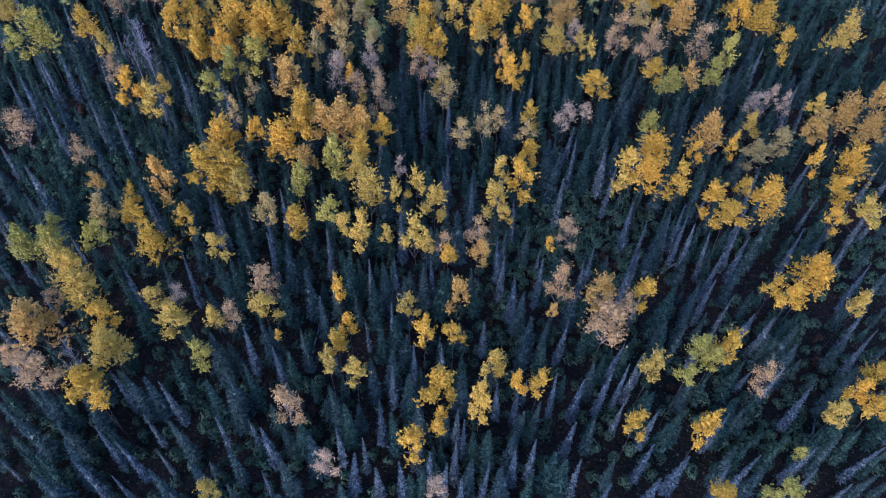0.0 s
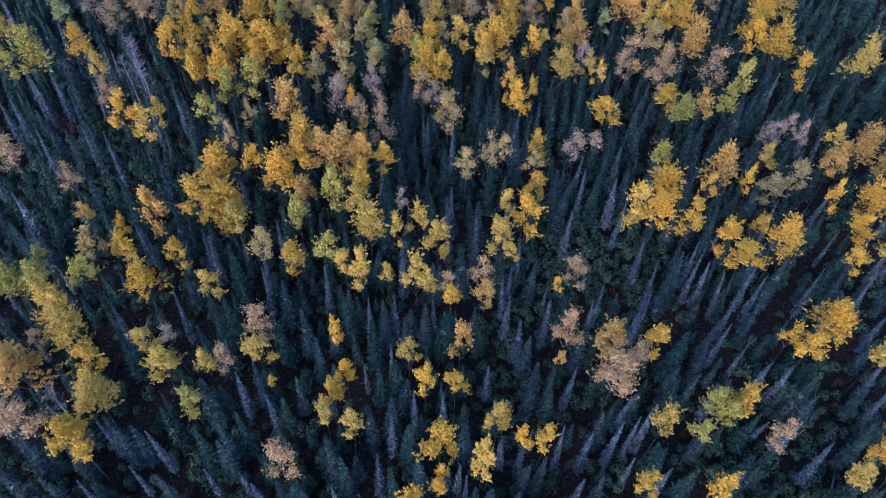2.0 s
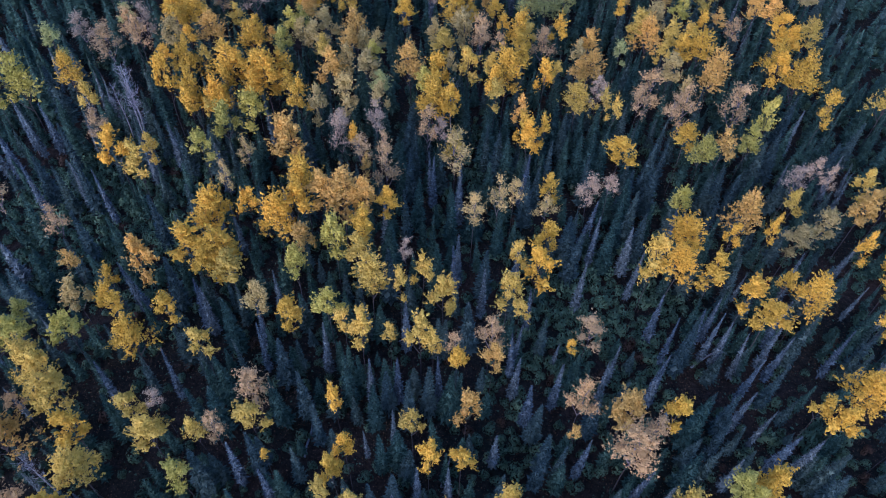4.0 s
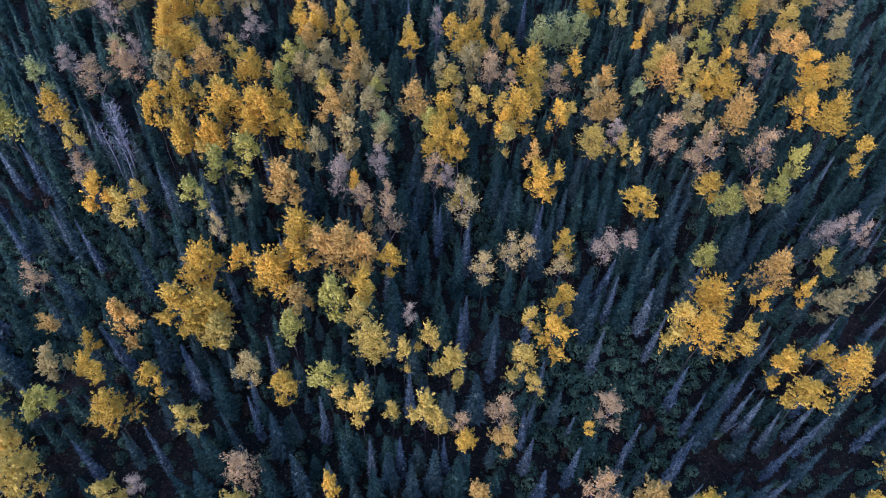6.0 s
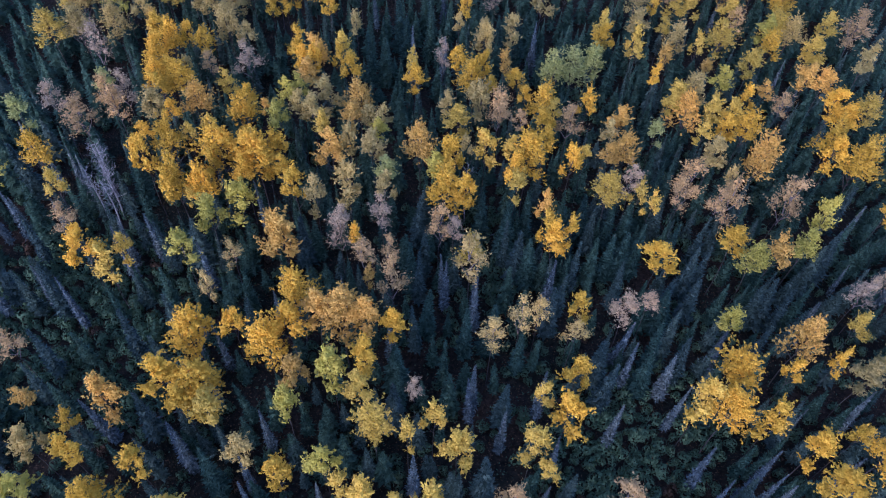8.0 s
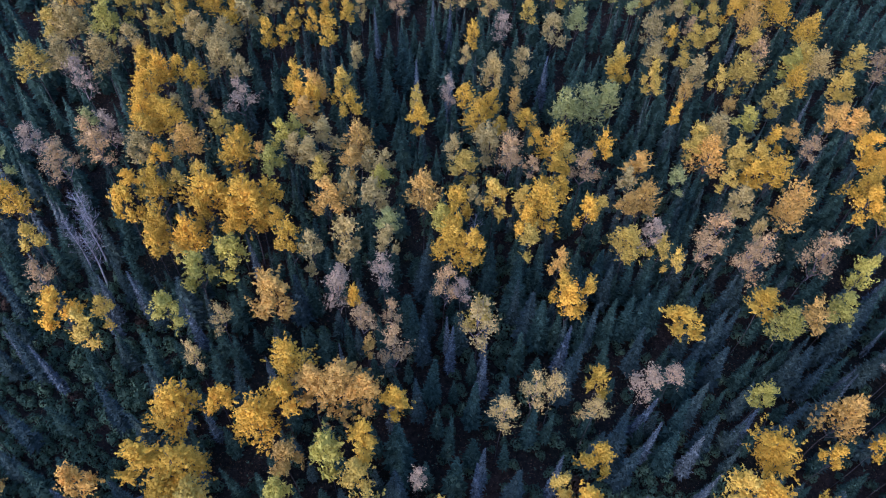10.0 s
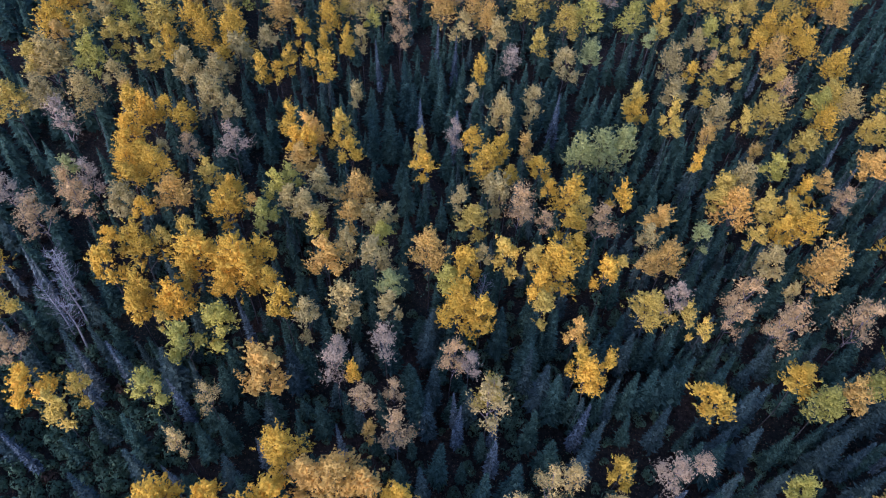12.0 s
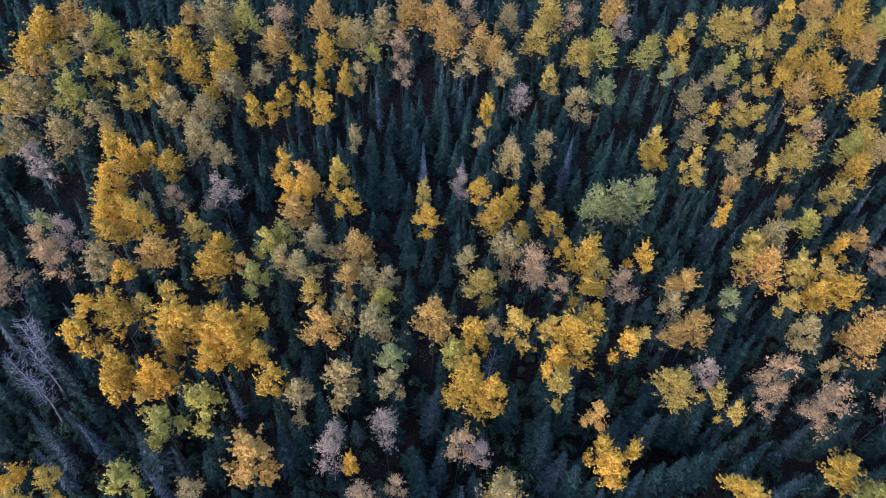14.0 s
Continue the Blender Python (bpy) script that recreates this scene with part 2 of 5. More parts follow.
def aspen(colour, x, y, width, deep, middle):
    """An aspen, birch or poplar with its foot at x, y: the width and depth of its crown and the height of the crown's middle, in metres."""
    wide = width > 3.6 and colour in WIDE_MESHES
    meshes, shapes = (WIDE_MESHES[colour], WIDER) if wide else (ASPEN_MESHES[colour], BARER if colour in THIN_CROWNED else ASPENS)
    k = pick.randrange(len(meshes))
    s = width / 2.42
    m = pose(x, y, lie(x, y) - 0.1, 0, 0, pick.uniform(0, 360)) @ Matrix.Diagonal((s * pick.uniform(0.88, 1.14), s * pick.uniform(0.88, 1.14), middle / 10.4, 1))
    deep *= (0.83 if y < 95 else 0.72) * 10.4 / (5.2 * middle)
    top = pose(0, 0, 10.4 - 10.4 * deep) @ Matrix.Diagonal((1, 1, deep, 1))
    aspen_places.append((x, y, width))
    kind = {"olive": "birch", "lime": "birch", "green": "poplar"}.get(colour, "aspen")
    if kind == "aspen" and y > 122:
        far_aspens.append((colour, shapes[k], m, top))
        return
    base = tagged(new(kind), ASPEN_LABEL[colour], "tree", {"birch": "turning birches", "poplar": "pale poplars"}.get(kind, "autumn aspens in the forest"))
    trunk, limbs, crown = meshes[k]
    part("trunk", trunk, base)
    for name, me in (("inner_branching", limbs), ("crown", crown)):
        part(name, me, base).matrix_basis = top
    base.matrix_basis = m


def joined(name, pieces, materials, label, category):
    """One mesh out of many vertex and triangle or quad blocks: pieces of vertices, faces, material number."""
    V, L, sizes, M, n = [], [], [], [], 0
    for v, f, k in pieces:
        V.append(v)
        L.append((f + n).ravel())
        sizes.append(np.full(len(f), f.shape[1], np.int32))
        M.append(np.full(len(f), k, np.int32))
        n += len(v)
    V, L, sizes, M = (np.concatenate(q) for q in (V, L, sizes, M))
    me = bpy.data.meshes.new(name)
    me.vertices.add(len(V))
    me.vertices.foreach_set("co", V.astype(np.float32).ravel())
    me.loops.add(len(L))
    me.loops.foreach_set("vertex_index", L.astype(np.int32))
    me.polygons.add(len(sizes))
    me.polygons.foreach_set("loop_start", (np.cumsum(sizes) - sizes).astype(np.int32))
    for m in materials:
        me.materials.append(m)
    me.polygons.foreach_set("material_index", M)
    me.update()
    me.validate()
    return tagged(new(name, me), label, category, kind="stuff")


def moved(v, m):
    m = np.array(m)
    return v @ m[:3, :3].T + m[:3, 3]


# ---- spruces: 10 m high, lowest boughs 0.9 m long ----
def spruce_shape(seed, whorls, boughs, spread, thin, tufts=True):
    """Drooping boughs in whorls round a stem 10 m high, each with a paler tuft turned up at its end."""
    rng = np.random.default_rng(seed)
    n = whorls * boughs
    w = np.repeat(np.arange(whorls), boughs)
    u = (w + rng.uniform(0.1, 0.9, n)) / whorls
    a = np.tile(np.arange(boughs), whorls) * 2 * np.pi / boughs + w * 1.9 + rng.uniform(-0.4, 0.4, n)
    r = spread * (0.05 + 1.10 * (1 - u) ** 1.05) * (0.75 + 0.25 * np.minimum(1, u / 0.12)) * rng.uniform(0.7, 1.2, n)
    r = np.where(rng.random(n) < thin, r * 0.5, r)
    wide = (0.10 + 0.30 * r) * rng.uniform(0.7, 1.2, n)
    z = 0.8 + 9.0 * u ** 0.93
    drop = r * rng.uniform(0.1, 0.6, n)
    roll = rng.uniform(-0.75, 0.75, n)
    d = np.stack([np.cos(a), np.sin(a), 0 * a], 1)
    s = np.stack([-d[:, 1] * np.cos(roll), d[:, 0] * np.cos(roll), np.sin(roll)], 1)
    up = np.array((0, 0, 1.0))
    col = lambda q: q[:, None]
    reach = 0.85 if tufts else 1.0
    tip = d * col(r * reach) + col(z - drop * reach) * up
    foot = d * col(0.28 * r * rng.uniform(0.3, 1.4, n)) + col(z + 0.05) * up
    v = [np.stack([tip, foot + s * col(wide), foot - s * col(wide)], 1).reshape(-1, 3)]
    if tufts:
        turn = a + rng.uniform(-0.6, 0.6, n)
        e = np.stack([np.cos(turn), np.sin(turn), rng.uniform(-0.25, 0.45, n)], 1)
        g = np.stack([-np.sin(turn), np.cos(turn), rng.uniform(-0.35, 0.35, n)], 1)
        size = (0.10 + 0.17 * r) * rng.uniform(0.7, 1.3, n)
        mid = tip - d * col(0.18 * r) + col(0.05 + 0.06 * r) * up
        v.append(np.stack([mid + e * col(size * 1.5), mid - e * col(size * 0.4) + g * col(size * 0.62), mid - e * col(size * 0.4) - g * col(size * 0.62)], 1).reshape(-1, 3))
    v = np.concatenate(v)
    k = len(v)
    f = np.arange(k).reshape(-1, 3)
    v = np.concatenate([v, [(0.05, 0, 9.3), (-0.03, 0.05, 9.3), (-0.03, -0.05, 9.3), (0, 0, 10.15)]])
    return v, np.concatenate([f, [(k, k + 1, k + 3), (k + 1, k + 2, k + 3), (k + 2, k, k + 3)]])


SPRUCES = [spruce_shape(300 + k, 26 + k % 3, 10, (0.95, 1.1, 0.85, 1.2, 1.0, 0.8)[k], (0.1, 0.15, 0.3, 0.1, 0.2, 0.35)[k]) for k in range(6)]
FAR_SPRUCES = [spruce_shape(340 + k, 24, 10, 1.0, 0.2, False) for k in range(4)]
stem_z = np.linspace(0, 9.9, 5)
STEM = tube(np.stack([0.04 * np.sin(stem_z), 0.04 * np.cos(stem_z), stem_z], 1), np.linspace(0.11, 0.015, 5), 4)
THIN_STEM = tube([(0, 0, 0), (0.04, 0.03, 5), (0, 0, 9.8)], [0.11, 0.07, 0.015], 3)
SPRUCE_STEM = mesh_from("spruce_trunk", STEM[0], [STEM[1]], SPRUCE_BARK, True)
FULL_SPRUCES = [spruce_shape(320 + k, 36 + k % 4, 12, (0.95, 1.1, 0.85, 1.2, 1.0, 0.8)[k], (0.1, 0.15, 0.3, 0.1, 0.2, 0.35)[k]) for k in range(6)]
SPRUCE_CROWNS = {c: [mesh_from("spruce_crown", v, [f], m) for v, f in FULL_SPRUCES] for c, m in NEEDLES.items()}
SPRUCE_LABEL = {
    "dark": "slender dark green spruce in dense forest", "mid": "slender dull green spruce on the forest floor",
    "blue": "thin spruce greyed by lichen and bare twigs",
}
spruce_places = []


def spruce(colour, x, y, high=10.5, width=1.9):
    k = pick.randrange(6)
    base = tagged(new("lichen_spruce" if colour == "blue" else "spruce"), SPRUCE_LABEL[colour], "tree", "greyed spruces" if colour == "blue" else "spruces in the forest")
    part("trunk", SPRUCE_STEM, base)
    part("crown", SPRUCE_CROWNS[colour][k], base)
    s = width / 1.9 * (1 - 0.16 * min(1, max(0, (66 - y) / 16)))
    base.matrix_basis = pose(x, y, lie(x, y) - 0.1, pick.gauss(0, 1.5), pick.gauss(0, 1.5), pick.uniform(0, 360)) @ Matrix.Diagonal((s, s, high / 10.1, 1))
    spruce_places.append((x, y))


def spruce_wood(name, places, label):
    """Many spruces, past counting, as one mesh: places of x, y, height, width, tone."""
    rng = np.random.default_rng(77)
    pieces = []
    for x, y, high, width, tone in places:
        v, f = SPRUCES[rng.integers(6)] if 18 < y < 95 and high > 4 else FAR_SPRUCES[rng.integers(4)]
        s = width / 1.9
        m = pose(x, y, lie(x, y) - 0.1, rng.normal(0, 1.5), rng.normal(0, 1.5), rng.uniform(0, 360)) @ Matrix.Diagonal((s, s, high / 10.1, 1))
        pieces.append((moved(v, m), f, tone))
        if high > 5:
            pieces.append((moved(THIN_STEM[0], m), THIN_STEM[1], 3))
    return joined(name, pieces, [NEEDLES["dark"], NEEDLES["mid"], NEEDLES["blue"], SPRUCE_BARK], label, "forest")


# ---- bare dead trees ----
def snag_shape(seed):
    rng = np.random.default_rng(seed)
    zs = np.linspace(0, 10.5, 8)
    stem = np.stack([0.15 * np.sin(zs * 0.5 + seed), 0.15 * np.cos(zs * 0.45), zs], 1)
    twigs = []
    for k in range(44):
        z0 = rng.uniform(4.5, 10.3)
        a = k * 2.4 + rng.uniform(-0.4, 0.4)
        r = rng.uniform(0.4, 1.4) * (1.1 - 0.06 * (z0 - 4.5))
        d = np.array((math.cos(a), math.sin(a), 0))
        p0 = np.array([np.interp(z0, zs, stem[:, 0]), np.interp(z0, zs, stem[:, 1]), z0])
        p1 = p0 + d * r * 0.6 + (0, 0, 0.3 * r)
        p2 = p0 + d * r + (0, 0, r * rng.uniform(0.5, 1.0))
        twigs.append(tube([p0, p1, p2], [0.026, 0.018, 0.009], 3))
        for _ in range(3):
            q = p1 + (p2 - p1) * rng.uniform(0, 0.8)
            e = q + rng.normal(0, 0.3, 3) + (0, 0, 0.3)
            twigs.append(tube([q, (q + e) / 2 + (0, 0, 0.04), e], [0.012, 0.009, 0.006], 3))
    return tube(stem, np.linspace(0.13, 0.03, 8)), gathered(twigs)


SNAGS = [snag_shape(k) for k in (41, 42, 43)]
SNAG_MESHES = [(mesh_from("snag_trunk", t[0], [t[1]], DEAD_WOOD, True), mesh_from("snag_twigs", w[0], w[1], DEAD_WOOD)) for t, w in SNAGS]


def snag(x, y, high=10.5, width=3.0, lean=0.0):
    k = pick.randrange(3)
    base = tagged(new("dead_tree"), "bare grey dead tree with fine twigs", "tree", "dead trees")
    part("trunk", SNAG_MESHES[k][0], base)
    part("bare_crown", SNAG_MESHES[k][1], base)
    base.matrix_basis = pose(x, y, lie(x, y) - 0.1, lean, 0, pick.uniform(0, 360)) @ Matrix.Diagonal((width / 3.0, width / 3.0, high / 10.5, 1))


# ---- ground ----
axis = np.unique(np.concatenate([np.linspace(-130, 130, 131), -np.geomspace(130, 3000, 16), np.geomspace(130, 3000, 16)]))
gx, gy = axis, axis + 75
gv = [(x, y, lie(x, y)) for y in gy for x in gx]
m = len(gx)
gi = (np.arange(m - 1)[:, None] * m + np.arange(m - 1)[None]).ravel()
tagged(new("ground", mesh_from("ground", gv, [np.stack([gi, gi + 1, gi + m + 1, gi + m], 1)], ground_material(), True)),
       "dark mossy forest floor with brown leaf litter", "ground", kind="structure")

# ---- the trees that stand out ----
aspen("lime", -49.0, 91.7, 4.5, 7.0, 11.0)
aspen("yellow", -54.4, 97.2, 3.8, 5.7, 11.1)
aspen("lime", -51.3, 89.0, 3.2, 5.2, 11.0)
aspen("gold", -42.8, 93.2, 3.8, 5.8, 11.0)
aspen("yellow", -38.7, 87.1, 2.8, 4.7, 11.1)
aspen("pink", -36.9, 82.8, 2.8, 4.1, 10.7)
aspen("gold", -34.0, 78.7, 3.6, 6.4, 10.5)
aspen("yellow", -31.1, 76.5, 2.9, 6.3, 10.1)
aspen("gold", -30.1, 91.6, 2.9, 6.7, 11.3)
aspen("gold", -26.2, 88.7, 3.7, 7.0, 10.6)
aspen("gold", -27.5, 94.3, 4.2, 6.4, 11.6)
aspen("gold", -21.4, 92.8, 5.1, 7.0, 11.3)
aspen("gold", -16.9, 91.5, 5.9, 7.0, 11.1)
aspen("gold", -22.9, 87.7, 4.1, 6.2, 10.5)
aspen("lime", -21.4, 83.3, 3.5, 5.2, 10.6)
aspen("lime", -18.1, 84.8, 3.6, 5.7, 10.5)
aspen("lime", -23.4, 78.3, 3.3, 4.1, 10.6)
aspen("straw", -19.9, 72.9, 2.1, 4.8, 10.8)
aspen("straw", -18.0, 77.3, 2.3, 4.4, 10.8)
aspen("amber", -13.4, 79.9, 3.6, 6.7, 10.3)
aspen("pink", -46.1, 71.7, 3.6, 5.4, 10.7)
aspen("gold", -20.8, 67.6, 4.6, 6.5, 10.7)
aspen("gold", -22.5, 62.7, 3.5, 5.2, 11.0)
aspen("gold", -19.3, 62.1, 4.9, 6.8, 10.2)
aspen("gold", -20.5, 60.2, 2.7, 4.1, 10.6)
aspen("yellow", -18.0, 59.6, 3.1, 4.6, 10.3)
aspen("gold", -16.6, 67.9, 2.7, 4.3, 11.1)
aspen("gold", -13.2, 65.7, 3.9, 7.0, 11.5)
aspen("pink", -37.7, 66.9, 2.8, 4.7, 10.6)
aspen("amber", -34.4, 61.0, 2.0, 3.0, 10.6)
aspen("olive", -33.1, 56.7, 2.6, 4.5, 10.4)
aspen("amber", -26.9, 60.6, 3.0, 7.0, 11.0)
aspen("gold", -29.9, 58.7, 1.9, 4.3, 10.3)
aspen("gold", -29.4, 55.9, 3.0, 4.4, 10.3)
aspen("gold", -26.6, 51.7, 3.8, 5.7, 10.4)
aspen("gold", -23.4, 54.6, 2.6, 3.9, 10.5)
aspen("yellow", -19.6, 50.5, 2.4, 4.0, 10.5)
aspen("olive", -14.4, 55.0, 2.8, 4.9, 10.9)
aspen("gold", -11.0, 53.0, 2.3, 5.2, 11.2)
aspen("lime", -37.9, 55.1, 1.9, 3.0, 10.6)
aspen("lime", -40.2, 52.1, 3.8, 5.7, 10.7)
aspen("lime", -37.6, 52.5, 3.0, 4.6, 10.7)
aspen("lime", -32.5, 52.2, 3.2, 4.7, 11.0)
aspen("yellow", -35.7, 49.5, 3.7, 5.5, 11.0)
aspen("yellow", -34.0, 48.4, 3.1, 4.6, 10.9)
aspen("yellow", -32.9, 46.0, 3.9, 5.9, 10.5)
aspen("pink", -35.3, 44.8, 1.8, 2.7, 10.6)
aspen("amber", -36.7, 42.0, 4.5, 6.8, 10.6)
aspen("gold", -30.0, 42.3, 3.2, 4.8, 10.0)
aspen("yellow", -28.7, 38.5, 3.7, 5.5, 10.1)
aspen("pink", -37.5, 38.0, 2.2, 3.4, 10.6)
aspen("pink", -34.8, 36.4, 3.9, 5.8, 10.5)
aspen("gold", -29.6, 34.4, 3.5, 5.3, 11.0)
aspen("gold", -28.0, 32.7, 2.1, 3.2, 11.2)
aspen("yellow", -25.1, 44.1, 2.4, 3.7, 10.4)
aspen("yellow", -23.0, 41.5, 3.5, 5.3, 10.1)
aspen("grey", -22.9, 44.7, 1.5, 2.6, 10.3)
aspen("yellow", -19.0, 41.7, 1.9, 4.4, 9.7)
aspen("pink", -17.3, 41.9, 2.1, 4.8, 9.8)
aspen("pink", -14.2, 45.6, 3.4, 5.0, 10.2)
aspen("yellow", -14.1, 42.6, 3.0, 4.5, 9.9)
aspen("lime", -20.0, 37.9, 2.6, 4.0, 9.4)
aspen("gold", -12.3, 38.7, 0.8, 1.9, 10.3)
aspen("pink", -11.0, 30.9, 2.7, 6.1, 10.6)
aspen("yellow", -17.1, 23.2, 2.2, 3.3, 10.7)
aspen("amber", -8.2, 92.1, 3.6, 6.3, 11.7)
aspen("olive", -3.3, 92.4, 3.4, 4.2, 11.5)
aspen("olive", -6.0, 86.5, 3.3, 7.0, 11.2)
aspen("olive", -1.8, 86.0, 2.4, 4.2, 11.4)
aspen("olive", -9.7, 85.2, 2.8, 6.1, 10.9)
aspen("gold", -12.1, 86.7, 2.9, 6.6, 10.9)
aspen("grey", -6.8, 79.8, 2.8, 6.0, 11.2)
aspen("grey", -2.2, 82.2, 3.2, 4.8, 11.3)
aspen("pink", -4.0, 75.9, 2.7, 4.0, 11.5)
aspen("amber", -3.4, 72.8, 1.6, 3.7, 11.8)
aspen("pink", -1.1, 72.9, 3.1, 7.0, 11.9)
aspen("amber", 2.4, 92.6, 4.3, 6.4, 11.7)
aspen("gold", 5.9, 90.4, 3.4, 5.4, 11.8)
aspen("gold", 5.1, 85.6, 4.1, 6.2, 11.3)
aspen("gold", 7.3, 84.7, 2.9, 4.8, 11.4)
aspen("pink", 4.1, 80.0, 2.8, 6.4, 11.4)
aspen("grey", 5.7, 79.4, 2.2, 3.3, 11.3)
aspen("yellow", 10.2, 91.3, 3.4, 5.1, 11.9)
aspen("gold", 15.2, 89.7, 4.7, 7.0, 12.1)
aspen("yellow", 13.3, 85.3, 2.9, 4.3, 11.6)
aspen("gold", 20.3, 89.2, 2.4, 5.1, 11.6)
aspen("yellow", 24.2, 85.3, 3.8, 4.8, 10.6)
aspen("amber", 27.0, 91.0, 3.9, 5.8, 11.2)
aspen("grey", 27.2, 86.3, 2.9, 4.4, 10.8)
aspen("amber", 16.2, 82.4, 2.3, 5.2, 11.2)
aspen("gold", 16.6, 77.8, 2.8, 6.0, 10.8)
aspen("gold", 18.6, 78.9, 2.2, 5.1, 10.8)
aspen("straw", 7.3, 75.5, 4.2, 6.3, 11.4)
aspen("straw", 11.8, 68.0, 3.2, 6.0, 11.2)
aspen("straw", 8.7, 65.9, 2.9, 4.5, 11.3)
aspen("gold", 17.6, 68.6, 2.6, 4.4, 11.1)
aspen("gold", 14.7, 57.1, 3.4, 5.6, 11.4)
aspen("gold", 16.2, 61.0, 2.9, 4.4, 11.4)
aspen("yellow", 12.7, 58.9, 1.9, 4.4, 11.3)
aspen("yellow", 11.2, 54.3, 3.0, 5.1, 11.3)
aspen("yellow", 12.0, 51.9, 2.0, 2.9, 11.3)
aspen("gold", -10.8, 71.4, 4.1, 6.1, 11.7)
aspen("amber", -6.1, 68.8, 5.1, 7.0, 11.9)
aspen("amber", -3.8, 67.8, 3.6, 5.4, 11.8)
aspen("amber", -8.5, 69.1, 3.6, 5.4, 11.9)
aspen("gold", -11.2, 67.7, 3.6, 5.4, 11.7)
aspen("amber", -10.3, 62.3, 2.8, 4.2, 11.3)
aspen("gold", -3.8, 63.5, 3.5, 5.2, 11.7)
aspen("lime", -6.9, 62.6, 3.1, 6.5, 11.6)
aspen("gold", -1.0, 67.1, 2.5, 4.4, 11.6)
aspen("yellow", -4.3, 60.5, 3.1, 4.6, 11.7)
aspen("yellow", -2.9, 57.0, 4.0, 6.0, 11.9)
aspen("yellow", 0.1, 55.6, 2.3, 5.3, 11.7)
aspen("grey", 0.8, 59.9, 1.7, 3.9, 11.6)
aspen("yellow", 2.5, 57.2, 2.4, 5.4, 11.5)
aspen("yellow", 4.5, 54.3, 3.3, 4.9, 11.4)
aspen("lime", -10.9, 59.3, 2.6, 5.9, 10.8)
aspen("lime", -7.2, 53.4, 3.2, 4.8, 11.7)
aspen("yellow", -5.6, 51.4, 2.5, 3.9, 11.6)
aspen("yellow", -3.9, 50.6, 3.2, 7.0, 11.5)
aspen("yellow", -1.1, 49.9, 1.6, 3.6, 11.4)
aspen("yellow", 1.9, 49.9, 2.7, 6.0, 11.4)
aspen("yellow", 3.1, 48.6, 1.9, 3.9, 11.4)
aspen("pink", 8.9, 49.5, 3.3, 5.0, 11.4)
aspen("amber", 8.8, 46.7, 2.5, 3.7, 11.3)
aspen("pink", 5.1, 48.5, 1.6, 3.5, 11.3)
aspen("gold", 5.3, 46.8, 1.9, 2.8, 11.2)
aspen("pink", 18.9, 49.8, 2.9, 4.4, 10.5)
aspen("gold", 16.4, 47.5, 1.1, 2.6, 11.0)
aspen("gold", -6.4, 43.6, 1.8, 4.1, 10.8)
aspen("amber", 5.9, 42.0, 2.5, 5.8, 10.5)
aspen("yellow", 0.7, 40.6, 2.1, 4.7, 11.1)
aspen("gold", 2.1, 37.2, 2.3, 5.2, 11.5)
aspen("gold", 4.9, 36.8, 2.2, 3.2, 11.3)
aspen("gold", -5.3, 38.7, 2.0, 4.3, 11.1)
aspen("gold", -6.4, 36.7, 2.5, 3.8, 11.2)
aspen("yellow", -7.2, 34.8, 2.2, 4.7, 11.2)
aspen("yellow", -4.7, 33.6, 1.9, 4.4, 11.2)
aspen("yellow", 8.5, 33.2, 2.5, 5.1, 11.1)
aspen("gold", 10.4, 31.2, 1.7, 4.0, 11.2)
aspen("gold", 12.4, 30.9, 2.1, 4.7, 11.3)
aspen("yellow", 6.7, 29.4, 2.7, 6.1, 11.1)
aspen("gold", 3.1, 31.3, 3.5, 5.3, 11.1)
aspen("gold", 3.0, 28.4, 1.5, 3.4, 11.0)
aspen("gold", 2.6, 27.3, 1.6, 2.6, 11.0)
aspen("gold", 0.3, 26.1, 2.8, 4.2, 11.0)
aspen("grey", -7.3, 25.0, 2.1, 4.9, 10.9)
aspen("grey", 2.1, 22.0, 2.0, 3.0, 10.9)
aspen("pink", 16.5, 42.0, 2.7, 6.2, 11.8)
aspen("amber", 15.0, 38.5, 1.2, 2.6, 11.8)
aspen("yellow", 28.4, 82.2, 2.0, 4.7, 11.0)
aspen("gold", 27.6, 75.2, 3.6, 4.2, 10.4)
aspen("pink", 33.6, 85.9, 3.8, 7.0, 11.4)
aspen("pink", 37.9, 83.2, 4.1, 7.0, 11.0)
aspen("olive", 38.0, 90.3, 3.0, 4.5, 11.1)
aspen("amber", 44.1, 90.0, 4.3, 6.5, 10.9)
aspen("pink", 44.8, 83.0, 3.7, 7.0, 11.0)
aspen("lime", 37.8, 74.3, 4.0, 4.0, 11.2)
aspen("amber", 40.4, 75.0, 3.1, 5.8, 11.0)
aspen("lime", 47.6, 79.9, 2.9, 6.6, 11.2)
aspen("lime", 44.4, 76.3, 3.6, 5.4, 10.5)
aspen("gold", 56.2, 88.9, 5.6, 7.0, 10.9)
aspen("gold", 53.1, 90.0, 3.5, 5.2, 11.0)
aspen("gold", 56.5, 81.5, 2.7, 6.1, 10.9)
aspen("yellow", 67.1, 84.5, 4.7, 7.0, 10.8)
aspen("grey", 50.6, 70.9, 2.3, 3.5, 10.6)
aspen("grey", 47.7, 69.5, 2.7, 4.0, 10.6)
aspen("grey", 51.8, 69.4, 2.1, 4.1, 10.5)
aspen("yellow", 55.5, 68.1, 3.0, 4.6, 10.6)
aspen("amber", 54.0, 64.4, 3.3, 5.0, 10.6)
